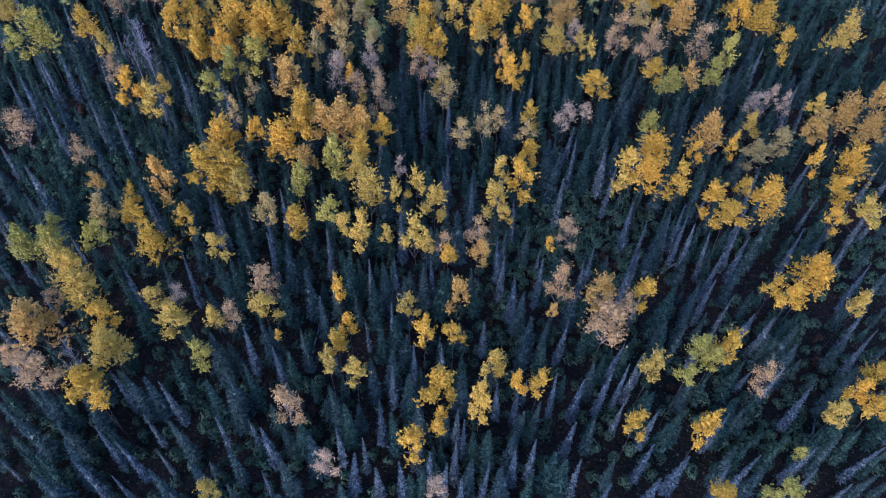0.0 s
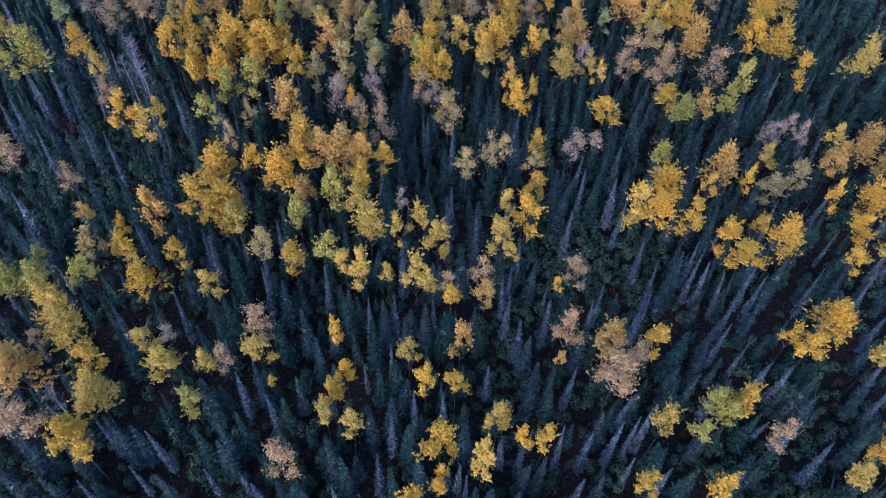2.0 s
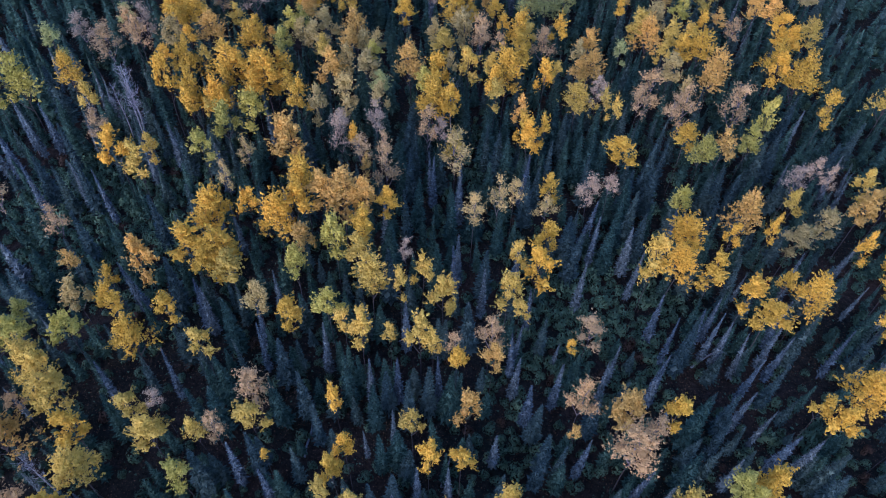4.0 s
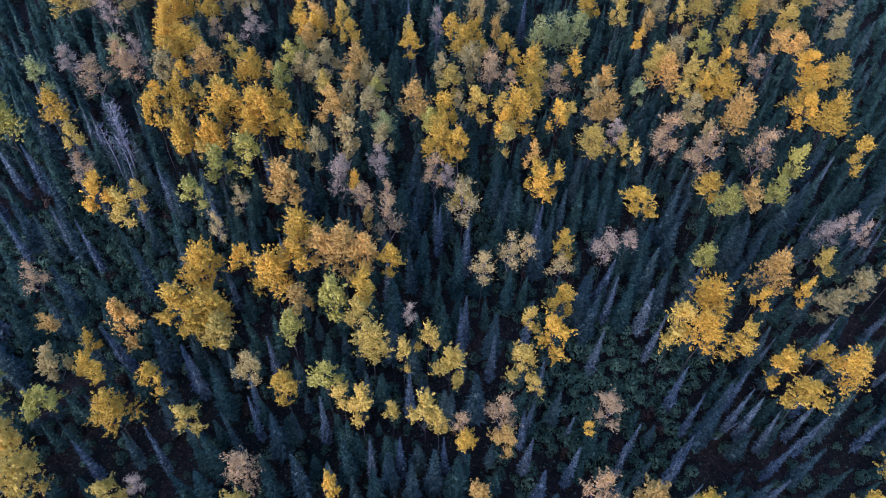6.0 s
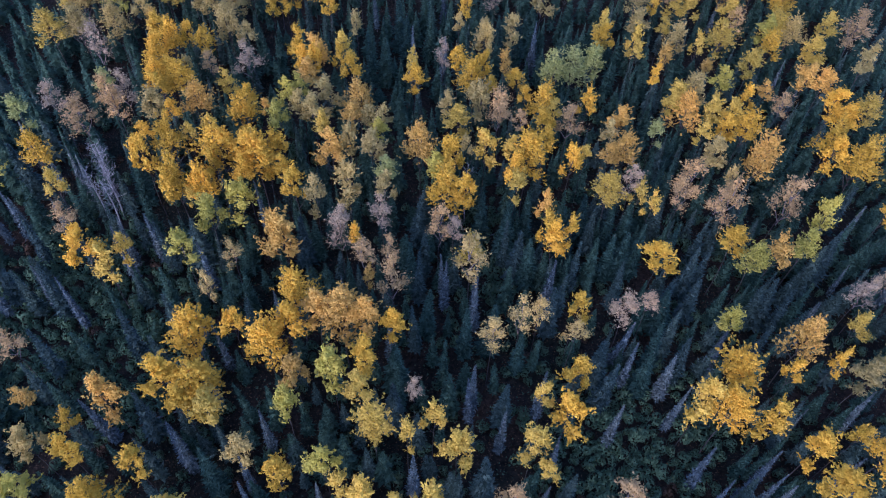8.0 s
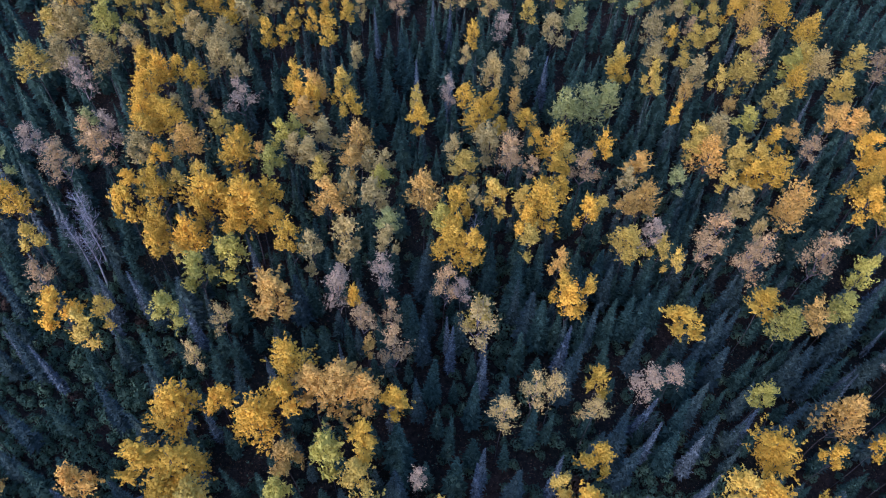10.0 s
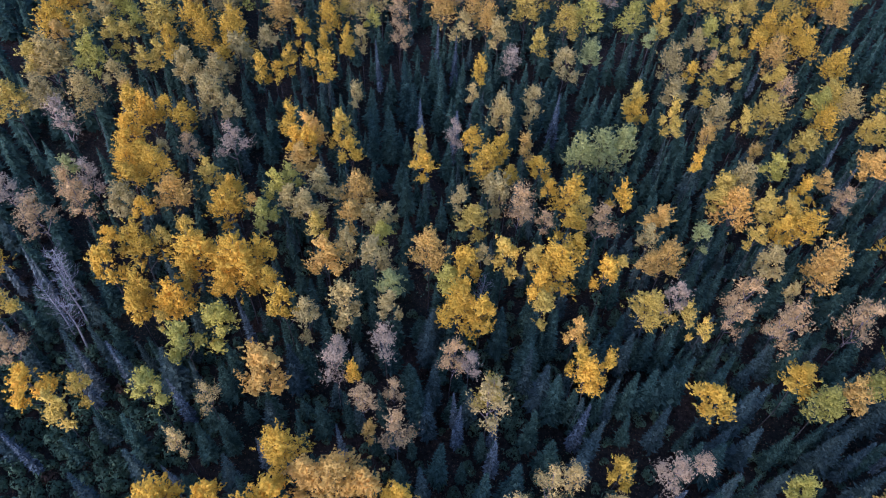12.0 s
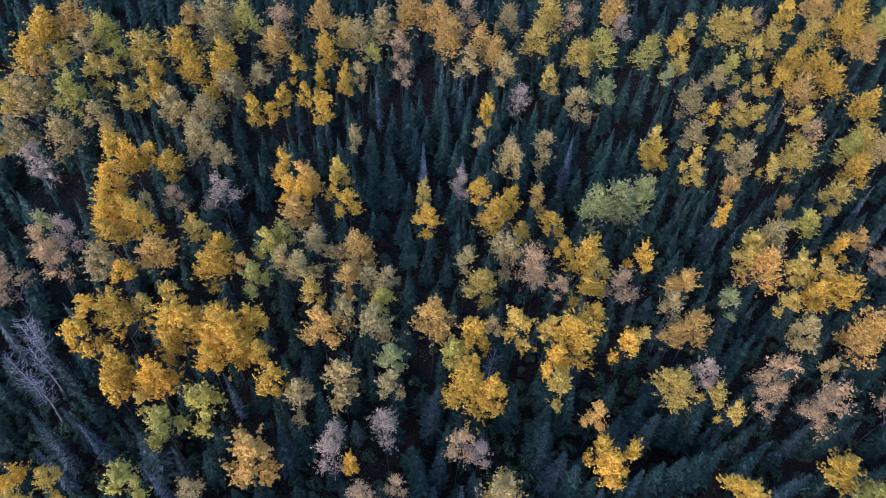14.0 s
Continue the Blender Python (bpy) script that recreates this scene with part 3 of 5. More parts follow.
aspen("amber", 59.2, 66.9, 3.8, 5.7, 10.6)
aspen("amber", 40.0, 64.7, 3.8, 6.3, 10.6)
aspen("gold", 36.8, 60.5, 2.0, 4.0, 11.1)
aspen("gold", 41.9, 61.6, 2.0, 4.6, 10.7)
aspen("olive", 44.0, 59.9, 2.8, 4.3, 10.8)
aspen("olive", 48.6, 62.5, 3.1, 4.8, 9.9)
aspen("yellow", 46.0, 65.9, 2.6, 3.9, 10.4)
aspen("gold", 51.4, 58.7, 2.3, 5.2, 10.5)
aspen("lime", 33.0, 66.9, 2.1, 3.5, 10.6)
aspen("yellow", 27.5, 57.9, 3.2, 6.7, 11.5)
aspen("gold", 29.8, 57.0, 4.3, 5.0, 11.7)
aspen("gold", 31.7, 61.1, 4.0, 4.5, 11.6)
aspen("gold", 33.2, 55.7, 3.3, 5.8, 11.5)
aspen("gold", 36.4, 53.1, 3.5, 4.5, 11.1)
aspen("gold", 36.9, 49.6, 3.5, 4.2, 11.8)
aspen("gold", 40.2, 53.8, 2.4, 3.5, 11.3)
aspen("gold", 42.7, 52.3, 3.7, 5.2, 11.4)
aspen("gold", 55.7, 57.8, 3.9, 5.8, 10.6)
aspen("gold", 52.0, 53.4, 2.6, 3.9, 10.8)
aspen("yellow", 52.9, 49.3, 3.4, 5.2, 11.0)
aspen("gold", 48.8, 48.6, 2.5, 3.9, 11.2)
aspen("amber", 60.6, 63.5, 3.7, 5.6, 10.6)
aspen("amber", 64.6, 69.2, 3.1, 6.1, 10.7)
aspen("amber", 20.6, 40.9, 3.1, 4.7, 11.2)
aspen("pink", 20.2, 36.8, 4.0, 6.3, 11.9)
aspen("pink", 22.4, 38.4, 2.2, 5.1, 11.8)
aspen("gold", 24.8, 40.0, 2.8, 4.3, 12.0)
aspen("gold", 43.2, 41.0, 3.9, 5.3, 11.9)
aspen("gold", 39.2, 37.9, 3.3, 4.4, 12.1)
aspen("gold", 38.1, 39.5, 2.0, 3.5, 12.0)
aspen("yellow", 46.4, 37.2, 1.8, 3.9, 11.7)
aspen("yellow", 23.7, 32.1, 2.1, 4.8, 11.3)
aspen("lime", 28.4, 33.0, 2.7, 4.0, 12.0)
aspen("lime", 29.3, 31.9, 2.0, 3.1, 11.9)
aspen("gold", 31.2, 33.2, 2.4, 4.9, 11.8)
aspen("lime", 26.4, 30.5, 2.0, 2.9, 11.7)
aspen("pink", 33.3, 29.6, 2.3, 5.3, 11.6)
aspen("gold", 20.4, 26.3, 2.2, 4.7, 11.3)
aspen("gold", 26.6, 25.4, 2.6, 6.0, 11.4)
aspen("gold", 41.7, 27.5, 2.4, 4.7, 11.4)
aspen("gold", 42.8, 25.9, 2.7, 4.0, 11.3)
aspen("yellow", 38.9, 25.7, 2.2, 3.3, 11.4)
aspen("gold", 44.2, 29.3, 2.2, 3.3, 11.4)
aspen("gold", 26.2, 19.4, 2.4, 3.5, 11.1)
aspen("lime", 31.5, 19.1, 2.6, 3.8, 11.1)
aspen("lime", 34.0, 22.3, 1.0, 2.3, 11.2)
aspen("yellow", -49.0, 119.2, 4.2, 6.2, 10.3)
aspen("olive", -45.6, 120.6, 4.2, 6.3, 10.0)
aspen("olive", -40.4, 120.8, 4.2, 6.3, 10.0)
aspen("grey", -41.9, 116.0, 3.7, 7.0, 10.1)
aspen("gold", -33.6, 118.0, 3.3, 5.0, 10.7)
aspen("gold", -31.2, 115.7, 3.7, 6.4, 10.6)
aspen("gold", -32.4, 112.5, 3.6, 5.4, 10.9)
aspen("gold", -29.0, 116.4, 2.1, 4.7, 10.6)
aspen("gold", -26.5, 114.7, 2.9, 4.8, 10.8)
aspen("olive", -23.7, 118.0, 4.6, 6.9, 10.8)
aspen("olive", -20.9, 116.1, 2.9, 4.3, 10.9)
aspen("grey", -20.2, 110.3, 4.1, 6.2, 11.2)
aspen("pink", -25.0, 109.3, 2.8, 4.1, 11.1)
aspen("gold", -31.2, 106.3, 3.8, 5.7, 11.4)
aspen("gold", -27.9, 105.3, 4.0, 5.9, 11.7)
aspen("amber", -25.1, 101.2, 3.9, 5.8, 11.8)
aspen("gold", -27.7, 98.6, 2.5, 3.8, 11.9)
aspen("olive", -30.3, 100.2, 2.9, 4.8, 11.9)
aspen("yellow", -22.1, 105.1, 3.1, 4.6, 10.9)
aspen("gold", -19.5, 100.2, 3.7, 5.6, 10.8)
aspen("amber", -16.7, 100.3, 1.5, 2.6, 11.1)
aspen("green", -46.4, 99.4, 3.6, 5.4, 11.6)
aspen("grey", -43.2, 102.0, 3.3, 5.0, 11.8)
aspen("pink", -38.7, 97.9, 4.2, 6.2, 12.0)
aspen("pink", -36.8, 102.9, 3.6, 6.4, 11.5)
aspen("grey", -35.2, 104.5, 3.2, 6.1, 11.1)
aspen("green", -38.0, 106.2, 2.3, 3.5, 10.9)
aspen("gold", -30.4, 95.0, 2.5, 3.7, 11.7)
aspen("yellow", -23.0, 96.6, 2.5, 3.8, 11.4)
aspen("lime", -14.2, 102.3, 3.0, 6.0, 11.4)
aspen("lime", -15.0, 97.9, 3.5, 5.3, 11.5)
aspen("gold", -13.9, 114.3, 2.9, 6.6, 10.5)
aspen("amber", -11.0, 111.9, 3.6, 5.5, 10.9)
aspen("amber", -11.7, 106.8, 3.5, 5.3, 11.2)
aspen("olive", -5.9, 119.4, 2.1, 4.6, 10.0)
aspen("yellow", -7.5, 112.6, 2.4, 4.9, 11.1)
aspen("gold", -6.2, 107.8, 3.6, 5.4, 11.0)
aspen("olive", -9.2, 102.5, 3.6, 5.4, 11.6)
aspen("amber", -5.0, 101.2, 4.5, 6.8, 11.5)
aspen("amber", -5.8, 97.9, 3.1, 4.6, 11.3)
aspen("olive", -10.7, 99.2, 3.5, 5.3, 11.7)
aspen("olive", -12.5, 100.0, 2.7, 5.1, 11.5)
aspen("olive", -6.2, 93.6, 2.3, 4.9, 11.6)
aspen("lime", -2.6, 95.1, 2.6, 3.9, 11.4)
aspen("olive", -2.0, 97.5, 2.8, 4.2, 11.4)
aspen("yellow", 2.0, 109.9, 2.0, 4.6, 10.3)
aspen("gold", 2.2, 105.8, 3.0, 5.0, 10.7)
aspen("grey", 6.2, 111.2, 2.4, 5.6, 10.5)
aspen("gold", 8.2, 110.1, 2.4, 4.3, 10.7)
aspen("gold", 9.7, 106.3, 3.8, 6.0, 10.8)
aspen("gold", 11.5, 108.2, 2.4, 5.5, 10.7)
aspen("gold", 12.0, 103.3, 2.3, 3.6, 11.2)
aspen("amber", 14.5, 108.4, 2.4, 5.5, 10.9)
aspen("gold", 15.3, 104.3, 2.6, 4.0, 11.3)
aspen("olive", 12.4, 114.8, 2.8, 6.1, 10.2)
aspen("olive", 16.6, 117.7, 3.4, 6.6, 9.7)
aspen("olive", 9.0, 119.5, 1.7, 4.0, 10.0)
aspen("green", 20.9, 107.3, 3.8, 7.0, 10.8)
aspen("green", 23.8, 108.1, 4.2, 7.0, 10.6)
aspen("green", 26.4, 109.4, 2.8, 6.4, 10.3)
aspen("olive", 6.0, 99.7, 2.5, 4.4, 11.5)
aspen("yellow", 7.2, 96.2, 3.5, 5.3, 11.8)
aspen("olive", 10.4, 100.2, 3.3, 6.9, 11.4)
aspen("pink", 12.6, 98.6, 3.4, 6.8, 11.8)
aspen("pink", 14.9, 95.7, 2.2, 3.3, 12.1)
aspen("gold", 16.1, 100.7, 2.3, 3.4, 11.6)
aspen("gold", 18.3, 99.7, 4.1, 6.1, 11.7)
aspen("gold", 17.6, 95.3, 3.2, 4.8, 12.0)
aspen("gold", 17.5, 91.9, 2.8, 4.3, 12.2)
aspen("pink", 21.0, 95.9, 3.8, 5.7, 11.8)
aspen("gold", 24.0, 99.4, 2.6, 5.9, 11.4)
aspen("yellow", 29.8, 117.7, 3.3, 7.0, 10.0)
aspen("yellow", 34.0, 114.7, 2.5, 5.8, 10.1)
aspen("olive", 35.5, 119.6, 3.1, 4.6, 10.1)
aspen("yellow", 38.8, 117.5, 2.2, 3.8, 10.2)
aspen("olive", 40.0, 115.0, 3.2, 5.8, 10.3)
aspen("yellow", 42.6, 113.0, 2.1, 4.8, 10.4)
aspen("yellow", 46.8, 115.4, 4.1, 6.3, 9.9)
aspen("pink", 50.0, 119.0, 2.6, 6.1, 9.9)
aspen("amber", 37.2, 110.4, 2.5, 4.8, 10.2)
aspen("gold", 34.4, 105.4, 2.4, 5.2, 10.7)
aspen("yellow", 55.7, 117.8, 4.2, 6.3, 9.8)
aspen("gold", 53.1, 113.0, 3.7, 6.1, 10.1)
aspen("yellow", 48.9, 108.6, 3.6, 5.4, 10.2)
aspen("olive", 57.6, 116.3, 3.8, 6.5, 9.7)
aspen("yellow", 64.3, 118.5, 3.0, 4.9, 9.6)
aspen("yellow", 59.1, 111.7, 3.4, 5.1, 9.9)
aspen("pink", 68.0, 117.3, 5.3, 7.0, 10.1)
aspen("olive", 65.3, 108.5, 3.6, 7.0, 10.4)
aspen("amber", 54.3, 103.6, 3.5, 5.2, 11.7)
aspen("amber", 56.4, 102.7, 3.1, 4.7, 11.7)
aspen("amber", 41.7, 106.7, 2.0, 3.0, 11.0)
aspen("lime", 42.8, 103.4, 3.1, 4.8, 11.6)
aspen("gold", 45.1, 100.2, 2.3, 4.5, 11.5)
aspen("amber", 48.0, 101.5, 2.3, 3.5, 11.3)
aspen("pink", 49.3, 98.7, 2.6, 3.9, 11.4)
aspen("olive", 38.4, 101.7, 3.7, 5.6, 11.7)
aspen("amber", 36.6, 98.2, 4.0, 6.8, 11.2)
aspen("yellow", 39.8, 97.5, 3.3, 5.0, 11.5)
aspen("yellow", 42.0, 96.8, 3.0, 4.9, 11.5)
aspen("gold", 43.6, 95.2, 3.7, 5.6, 11.2)
aspen("gold", 55.9, 98.0, 3.6, 5.5, 11.9)
aspen("gold", 57.0, 96.0, 3.5, 5.2, 11.4)
aspen("yellow", 60.1, 97.3, 3.7, 5.5, 11.3)
aspen("gold", 54.1, 92.9, 3.7, 5.5, 11.1)
aspen("amber", 27.4, 96.1, 3.6, 5.4, 11.3)
aspen("green", 31.6, 94.0, 2.5, 3.8, 11.2)
aspen("gold", -48.0, 141.1, 5.2, 7.0, 10.8)
aspen("amber", -44.8, 143.1, 5.0, 7.0, 10.8)
aspen("lime", -40.2, 140.5, 4.5, 6.7, 10.8)
aspen("lime", -37.1, 135.9, 2.7, 4.0, 10.7)
aspen("gold", -48.5, 135.7, 4.3, 6.4, 10.7)
aspen("amber", -46.4, 132.3, 3.0, 4.4, 10.5)
aspen("yellow", -43.9, 134.0, 3.4, 5.0, 10.6)
aspen("olive", -41.9, 136.9, 3.4, 5.8, 10.7)
aspen("yellow", -39.4, 132.5, 3.5, 5.2, 10.5)
aspen("yellow", -37.2, 132.0, 3.3, 5.0, 10.5)
aspen("yellow", -33.9, 136.4, 5.1, 7.0, 10.7)
aspen("gold", -31.7, 131.8, 2.6, 3.9, 10.7)
aspen("yellow", -32.4, 127.7, 3.4, 5.0, 10.6)
aspen("gold", -30.7, 128.1, 2.9, 4.8, 10.6)
aspen("yellow", -34.0, 126.5, 3.1, 4.7, 10.5)
aspen("olive", -46.7, 127.6, 5.5, 7.0, 10.3)
aspen("yellow", -48.7, 127.5, 3.3, 5.0, 10.4)
aspen("lime", -41.3, 128.2, 4.7, 7.0, 10.2)
aspen("olive", -36.9, 123.5, 3.4, 5.1, 10.3)
aspen("gold", -29.1, 136.6, 4.7, 7.0, 10.8)
aspen("gold", -26.9, 131.9, 3.8, 5.8, 10.7)
aspen("gold", -23.5, 135.0, 3.4, 5.6, 10.8)
aspen("gold", -23.0, 131.2, 4.7, 7.0, 10.8)
aspen("amber", -29.4, 143.7, 3.3, 5.4, 10.8)
aspen("olive", -25.7, 144.4, 5.4, 7.0, 10.8)
aspen("lime", -21.8, 143.4, 4.6, 7.0, 10.8)
aspen("olive", -25.5, 140.4, 4.0, 5.9, 10.8)
aspen("olive", -21.8, 127.9, 3.5, 6.6, 10.7)
aspen("gold", -23.6, 126.1, 2.5, 3.7, 10.7)
aspen("olive", -28.5, 125.4, 3.5, 5.2, 10.7)
aspen("olive", -26.8, 123.0, 3.2, 4.8, 10.7)
aspen("olive", -24.0, 123.6, 3.7, 5.6, 10.7)
aspen("olive", -18.3, 130.6, 3.0, 4.7, 10.7)
aspen("amber", -16.9, 137.1, 4.2, 6.3, 10.8)
aspen("pink", -16.7, 142.3, 4.4, 6.6, 10.8)
aspen("gold", -18.3, 123.6, 2.5, 6.5, 10.7)
aspen("gold", -14.9, 125.8, 2.5, 5.2, 10.7)
aspen("gold", -16.1, 123.5, 2.0, 3.5, 10.6)
aspen("gold", -13.8, 132.1, 2.5, 5.0, 10.7)
aspen("gold", -10.3, 135.9, 3.8, 5.8, 10.7)
aspen("gold", -10.6, 129.7, 2.2, 4.6, 10.7)
aspen("gold", -10.0, 124.0, 3.1, 6.4, 10.6)
aspen("gold", -12.3, 126.6, 2.1, 4.6, 10.7)
aspen("amber", -11.2, 144.0, 4.5, 6.7, 10.8)
aspen("yellow", -7.8, 139.6, 2.8, 5.1, 10.8)
aspen("olive", -6.1, 139.0, 3.9, 6.7, 10.8)
aspen("gold", -7.4, 130.2, 2.4, 5.6, 10.6)
aspen("olive", -5.6, 130.7, 2.2, 5.0, 10.5)
aspen("gold", -7.5, 128.2, 2.1, 3.1, 10.6)
aspen("lime", -4.0, 135.0, 2.7, 4.1, 10.7)
aspen("olive", -3.0, 141.6, 4.4, 6.6, 10.8)
aspen("pink", -0.4, 136.6, 3.5, 6.3, 10.6)
aspen("pink", -0.2, 131.8, 3.0, 4.5, 10.4)
aspen("amber", 1.2, 144.0, 5.3, 7.0, 10.8)
aspen("amber", 5.1, 143.2, 5.3, 7.0, 10.7)
aspen("amber", 6.2, 139.2, 4.6, 6.8, 10.6)
aspen("pink", 9.1, 144.0, 4.9, 7.0, 10.7)
aspen("amber", 10.5, 138.3, 3.8, 5.7, 10.5)
aspen("olive", 8.8, 134.2, 3.5, 5.2, 10.1)
aspen("amber", 12.4, 136.2, 3.7, 5.6, 10.3)
aspen("olive", 13.7, 133.1, 3.5, 5.2, 9.9)
aspen("olive", 15.0, 143.2, 3.9, 5.9, 10.7)
aspen("grey", 15.0, 127.5, 3.3, 5.7, 9.3)
aspen("gold", 10.6, 125.6, 2.4, 5.5, 9.3)
aspen("yellow", 20.8, 143.3, 5.1, 7.0, 10.8)
aspen("yellow", 18.3, 138.5, 4.4, 6.6, 10.5)
aspen("yellow", 19.1, 130.8, 2.7, 5.6, 9.8)
aspen("pink", 24.1, 143.1, 3.0, 6.1, 10.8)
aspen("yellow", 23.8, 135.0, 3.9, 5.8, 10.5)
aspen("olive", 22.2, 126.1, 3.6, 6.5, 9.6)
aspen("lime", 26.9, 136.4, 4.9, 7.0, 10.6)
aspen("amber", 30.5, 144.8, 5.0, 7.0, 10.8)
aspen("grey", 30.5, 140.7, 3.3, 5.0, 10.8)
aspen("lime", 33.3, 135.6, 3.9, 6.1, 10.7)
aspen("gold", 37.5, 136.8, 3.2, 4.8, 10.7)
aspen("yellow", 36.8, 132.6, 3.1, 4.7, 10.6)
aspen("yellow", 40.2, 141.1, 2.9, 4.6, 10.8)
aspen("green", 34.8, 130.7, 2.5, 3.8, 10.5)
aspen("yellow", 45.4, 140.8, 4.3, 6.5, 10.7)
aspen("yellow", 48.4, 141.8, 3.6, 6.2, 10.6)
aspen("pink", 50.7, 142.9, 3.0, 5.2, 10.6)
aspen("yellow", 48.0, 135.4, 3.3, 6.2, 10.5)
aspen("yellow", 51.2, 138.4, 3.7, 5.5, 10.5)
aspen("gold", 55.4, 144.2, 3.4, 6.7, 10.7)
aspen("lime", 43.5, 132.0, 3.6, 5.5, 10.5)
aspen("olive", 41.2, 130.0, 3.0, 4.6, 10.5)
aspen("yellow", 45.8, 128.1, 2.9, 4.4, 10.4)
aspen("olive", 36.8, 125.8, 4.0, 5.9, 10.3)
aspen("pink", 42.2, 125.6, 2.4, 3.6, 10.4)
aspen("green", 26.0, 128.1, 3.0, 4.5, 10.1)
aspen("gold", 53.0, 134.0, 4.0, 7.0, 9.9)
aspen("gold", 49.4, 129.1, 2.7, 5.1, 10.3)
aspen("gold", 56.0, 132.8, 4.0, 6.7, 9.9)
aspen("amber", 51.6, 127.1, 4.0, 7.0, 10.2)
aspen("gold", 56.8, 129.5, 3.8, 6.0, 10.0)
aspen("yellow", 57.3, 139.0, 3.7, 7.0, 10.5)
aspen("gold", 63.3, 140.7, 5.3, 7.0, 10.7)
aspen("amber", 64.3, 136.8, 4.4, 6.6, 10.6)
aspen("lime", 68.1, 141.2, 4.0, 6.0, 10.8)
aspen("amber", 60.7, 145.5, 5.5, 7.0, 10.7)
aspen("gold", 66.0, 145.2, 3.9, 5.8, 10.8)
aspen("gold", 59.3, 124.4, 4.3, 6.5, 10.0)
aspen("yellow", 41.9, 122.9, 3.0, 4.5, 10.3)
aspen("yellow", 44.1, 122.7, 3.0, 4.5, 10.2)
aspen("gold", 38.6, 123.0, 2.3, 4.1, 10.3)
aspen("yellow", 49.9, 121.6, 3.5, 5.3, 10.0)
aspen("pink", -35.1, 100.4, 4.0, 6.0, 12.0)
aspen("yellow", -25.2, 95.2, 2.2, 3.3, 11.5)
aspen("gold", -21.8, 90.6, 2.1, 4.1, 11.0)
aspen("gold", -17.9, 93.6, 3.1, 4.6, 11.2)
aspen("gold", -14.9, 93.2, 3.1, 4.6, 11.2)
aspen("gold", -18.3, 89.5, 2.9, 4.3, 10.9)
aspen("gold", -13.8, 89.8, 2.4, 3.6, 11.0)
aspen("gold", -15.6, 90.4, 2.6, 3.9, 11.0)
aspen("gold", -26.3, 86.8, 2.5, 4.5, 10.6)
aspen("yellow", -23.7, 85.6, 1.5, 2.6, 10.5)
aspen("amber", -14.4, 81.6, 2.0, 4.6, 10.1)
aspen("yellow", -29.7, 78.7, 2.2, 4.5, 10.1)
aspen("olive", -3.9, 97.7, 2.3, 4.7, 11.3)
aspen("yellow", -9.3, 96.2, 2.3, 5.2, 11.7)
aspen("green", -1.6, 88.7, 2.9, 3.4, 11.5)
aspen("olive", 7.7, 91.2, 1.9, 4.3, 11.8)
aspen("lime", 4.2, 89.0, 2.5, 3.7, 11.5)
aspen("gold", 5.6, 87.3, 2.3, 5.3, 11.4)
aspen("grey", -6.5, 81.6, 2.4, 3.6, 11.1)
aspen("gold", -5.0, 78.8, 1.4, 3.3, 11.3)
aspen("pink", -1.3, 76.7, 2.0, 3.9, 11.6)
aspen("yellow", 7.4, 76.4, 2.6, 3.8, 11.4)
aspen("pink", 12.6, 96.6, 2.6, 4.0, 12.3)
aspen("gold", 13.3, 87.5, 3.0, 5.5, 11.7)
aspen("yellow", 13.2, 90.9, 2.2, 3.3, 12.0)
aspen("yellow", 19.4, 97.8, 2.5, 3.7, 11.8)
aspen("olive", 25.6, 93.5, 2.6, 4.8, 11.4)
aspen("amber", 25.2, 90.4, 2.6, 3.8, 11.0)
aspen("yellow", 22.1, 90.3, 1.7, 2.6, 11.3)
aspen("yellow", 27.4, 84.1, 2.2, 4.5, 10.9)
aspen("pink", 31.9, 83.6, 3.1, 4.7, 11.5)
aspen("pink", 36.3, 82.5, 2.6, 3.9, 11.1)
aspen("olive", 39.0, 86.5, 1.8, 3.1, 11.0)
aspen("yellow", 35.1, 99.3, 2.7, 4.0, 11.2)
aspen("gold", 40.7, 94.5, 2.9, 4.4, 11.2)
aspen("yellow", 37.5, 93.6, 2.3, 3.5, 11.2)
aspen("gold", 16.1, 79.5, 2.3, 5.2, 10.9)
aspen("gold", 36.3, 76.9, 3.1, 3.8, 11.1)
aspen("gold", -7.9, 110.1, 1.9, 4.4, 11.3)
aspen("gold", -11.2, 109.1, 3.2, 5.7, 11.1)
aspen("olive", 9.6, 101.7, 2.4, 4.0, 11.3)
aspen("olive", 12.5, 116.9, 2.8, 5.7, 10.0)
aspen("amber", -34.6, 120.0, 2.6, 3.9, 10.6)
aspen("gold", -32.2, 109.5, 3.4, 5.1, 11.2)
aspen("gold", -29.5, 107.1, 3.2, 4.8, 11.5)
aspen("gold", -30.3, 103.8, 3.1, 4.7, 11.7)
aspen("olive", -27.8, 108.5, 1.9, 2.8, 11.3)
aspen("gold", -19.4, 103.0, 2.8, 4.2, 10.6)
aspen("olive", -24.4, 119.6, 3.2, 4.9, 10.8)
aspen("lime", -12.8, 103.7, 2.8, 4.2, 11.4)
aspen("gold", -12.9, 110.8, 2.5, 4.5, 10.7)
aspen("gold", 29.5, 115.7, 2.8, 4.2, 10.0)
aspen("yellow", 33.7, 112.4, 2.3, 3.5, 9.9)
aspen("green", 27.7, 110.7, 2.3, 4.7, 9.9)
aspen("lime", 54.0, 116.6, 3.5, 5.3, 10.0)
aspen("yellow", 36.1, 101.0, 3.1, 4.6, 11.4)
aspen("grey", 22.4, 68.4, 3.1, 4.0, 10.8)
aspen("grey", 25.0, 69.1, 2.0, 2.6, 10.8)
aspen("straw", 13.6, 68.3, 2.1, 3.4, 11.2)
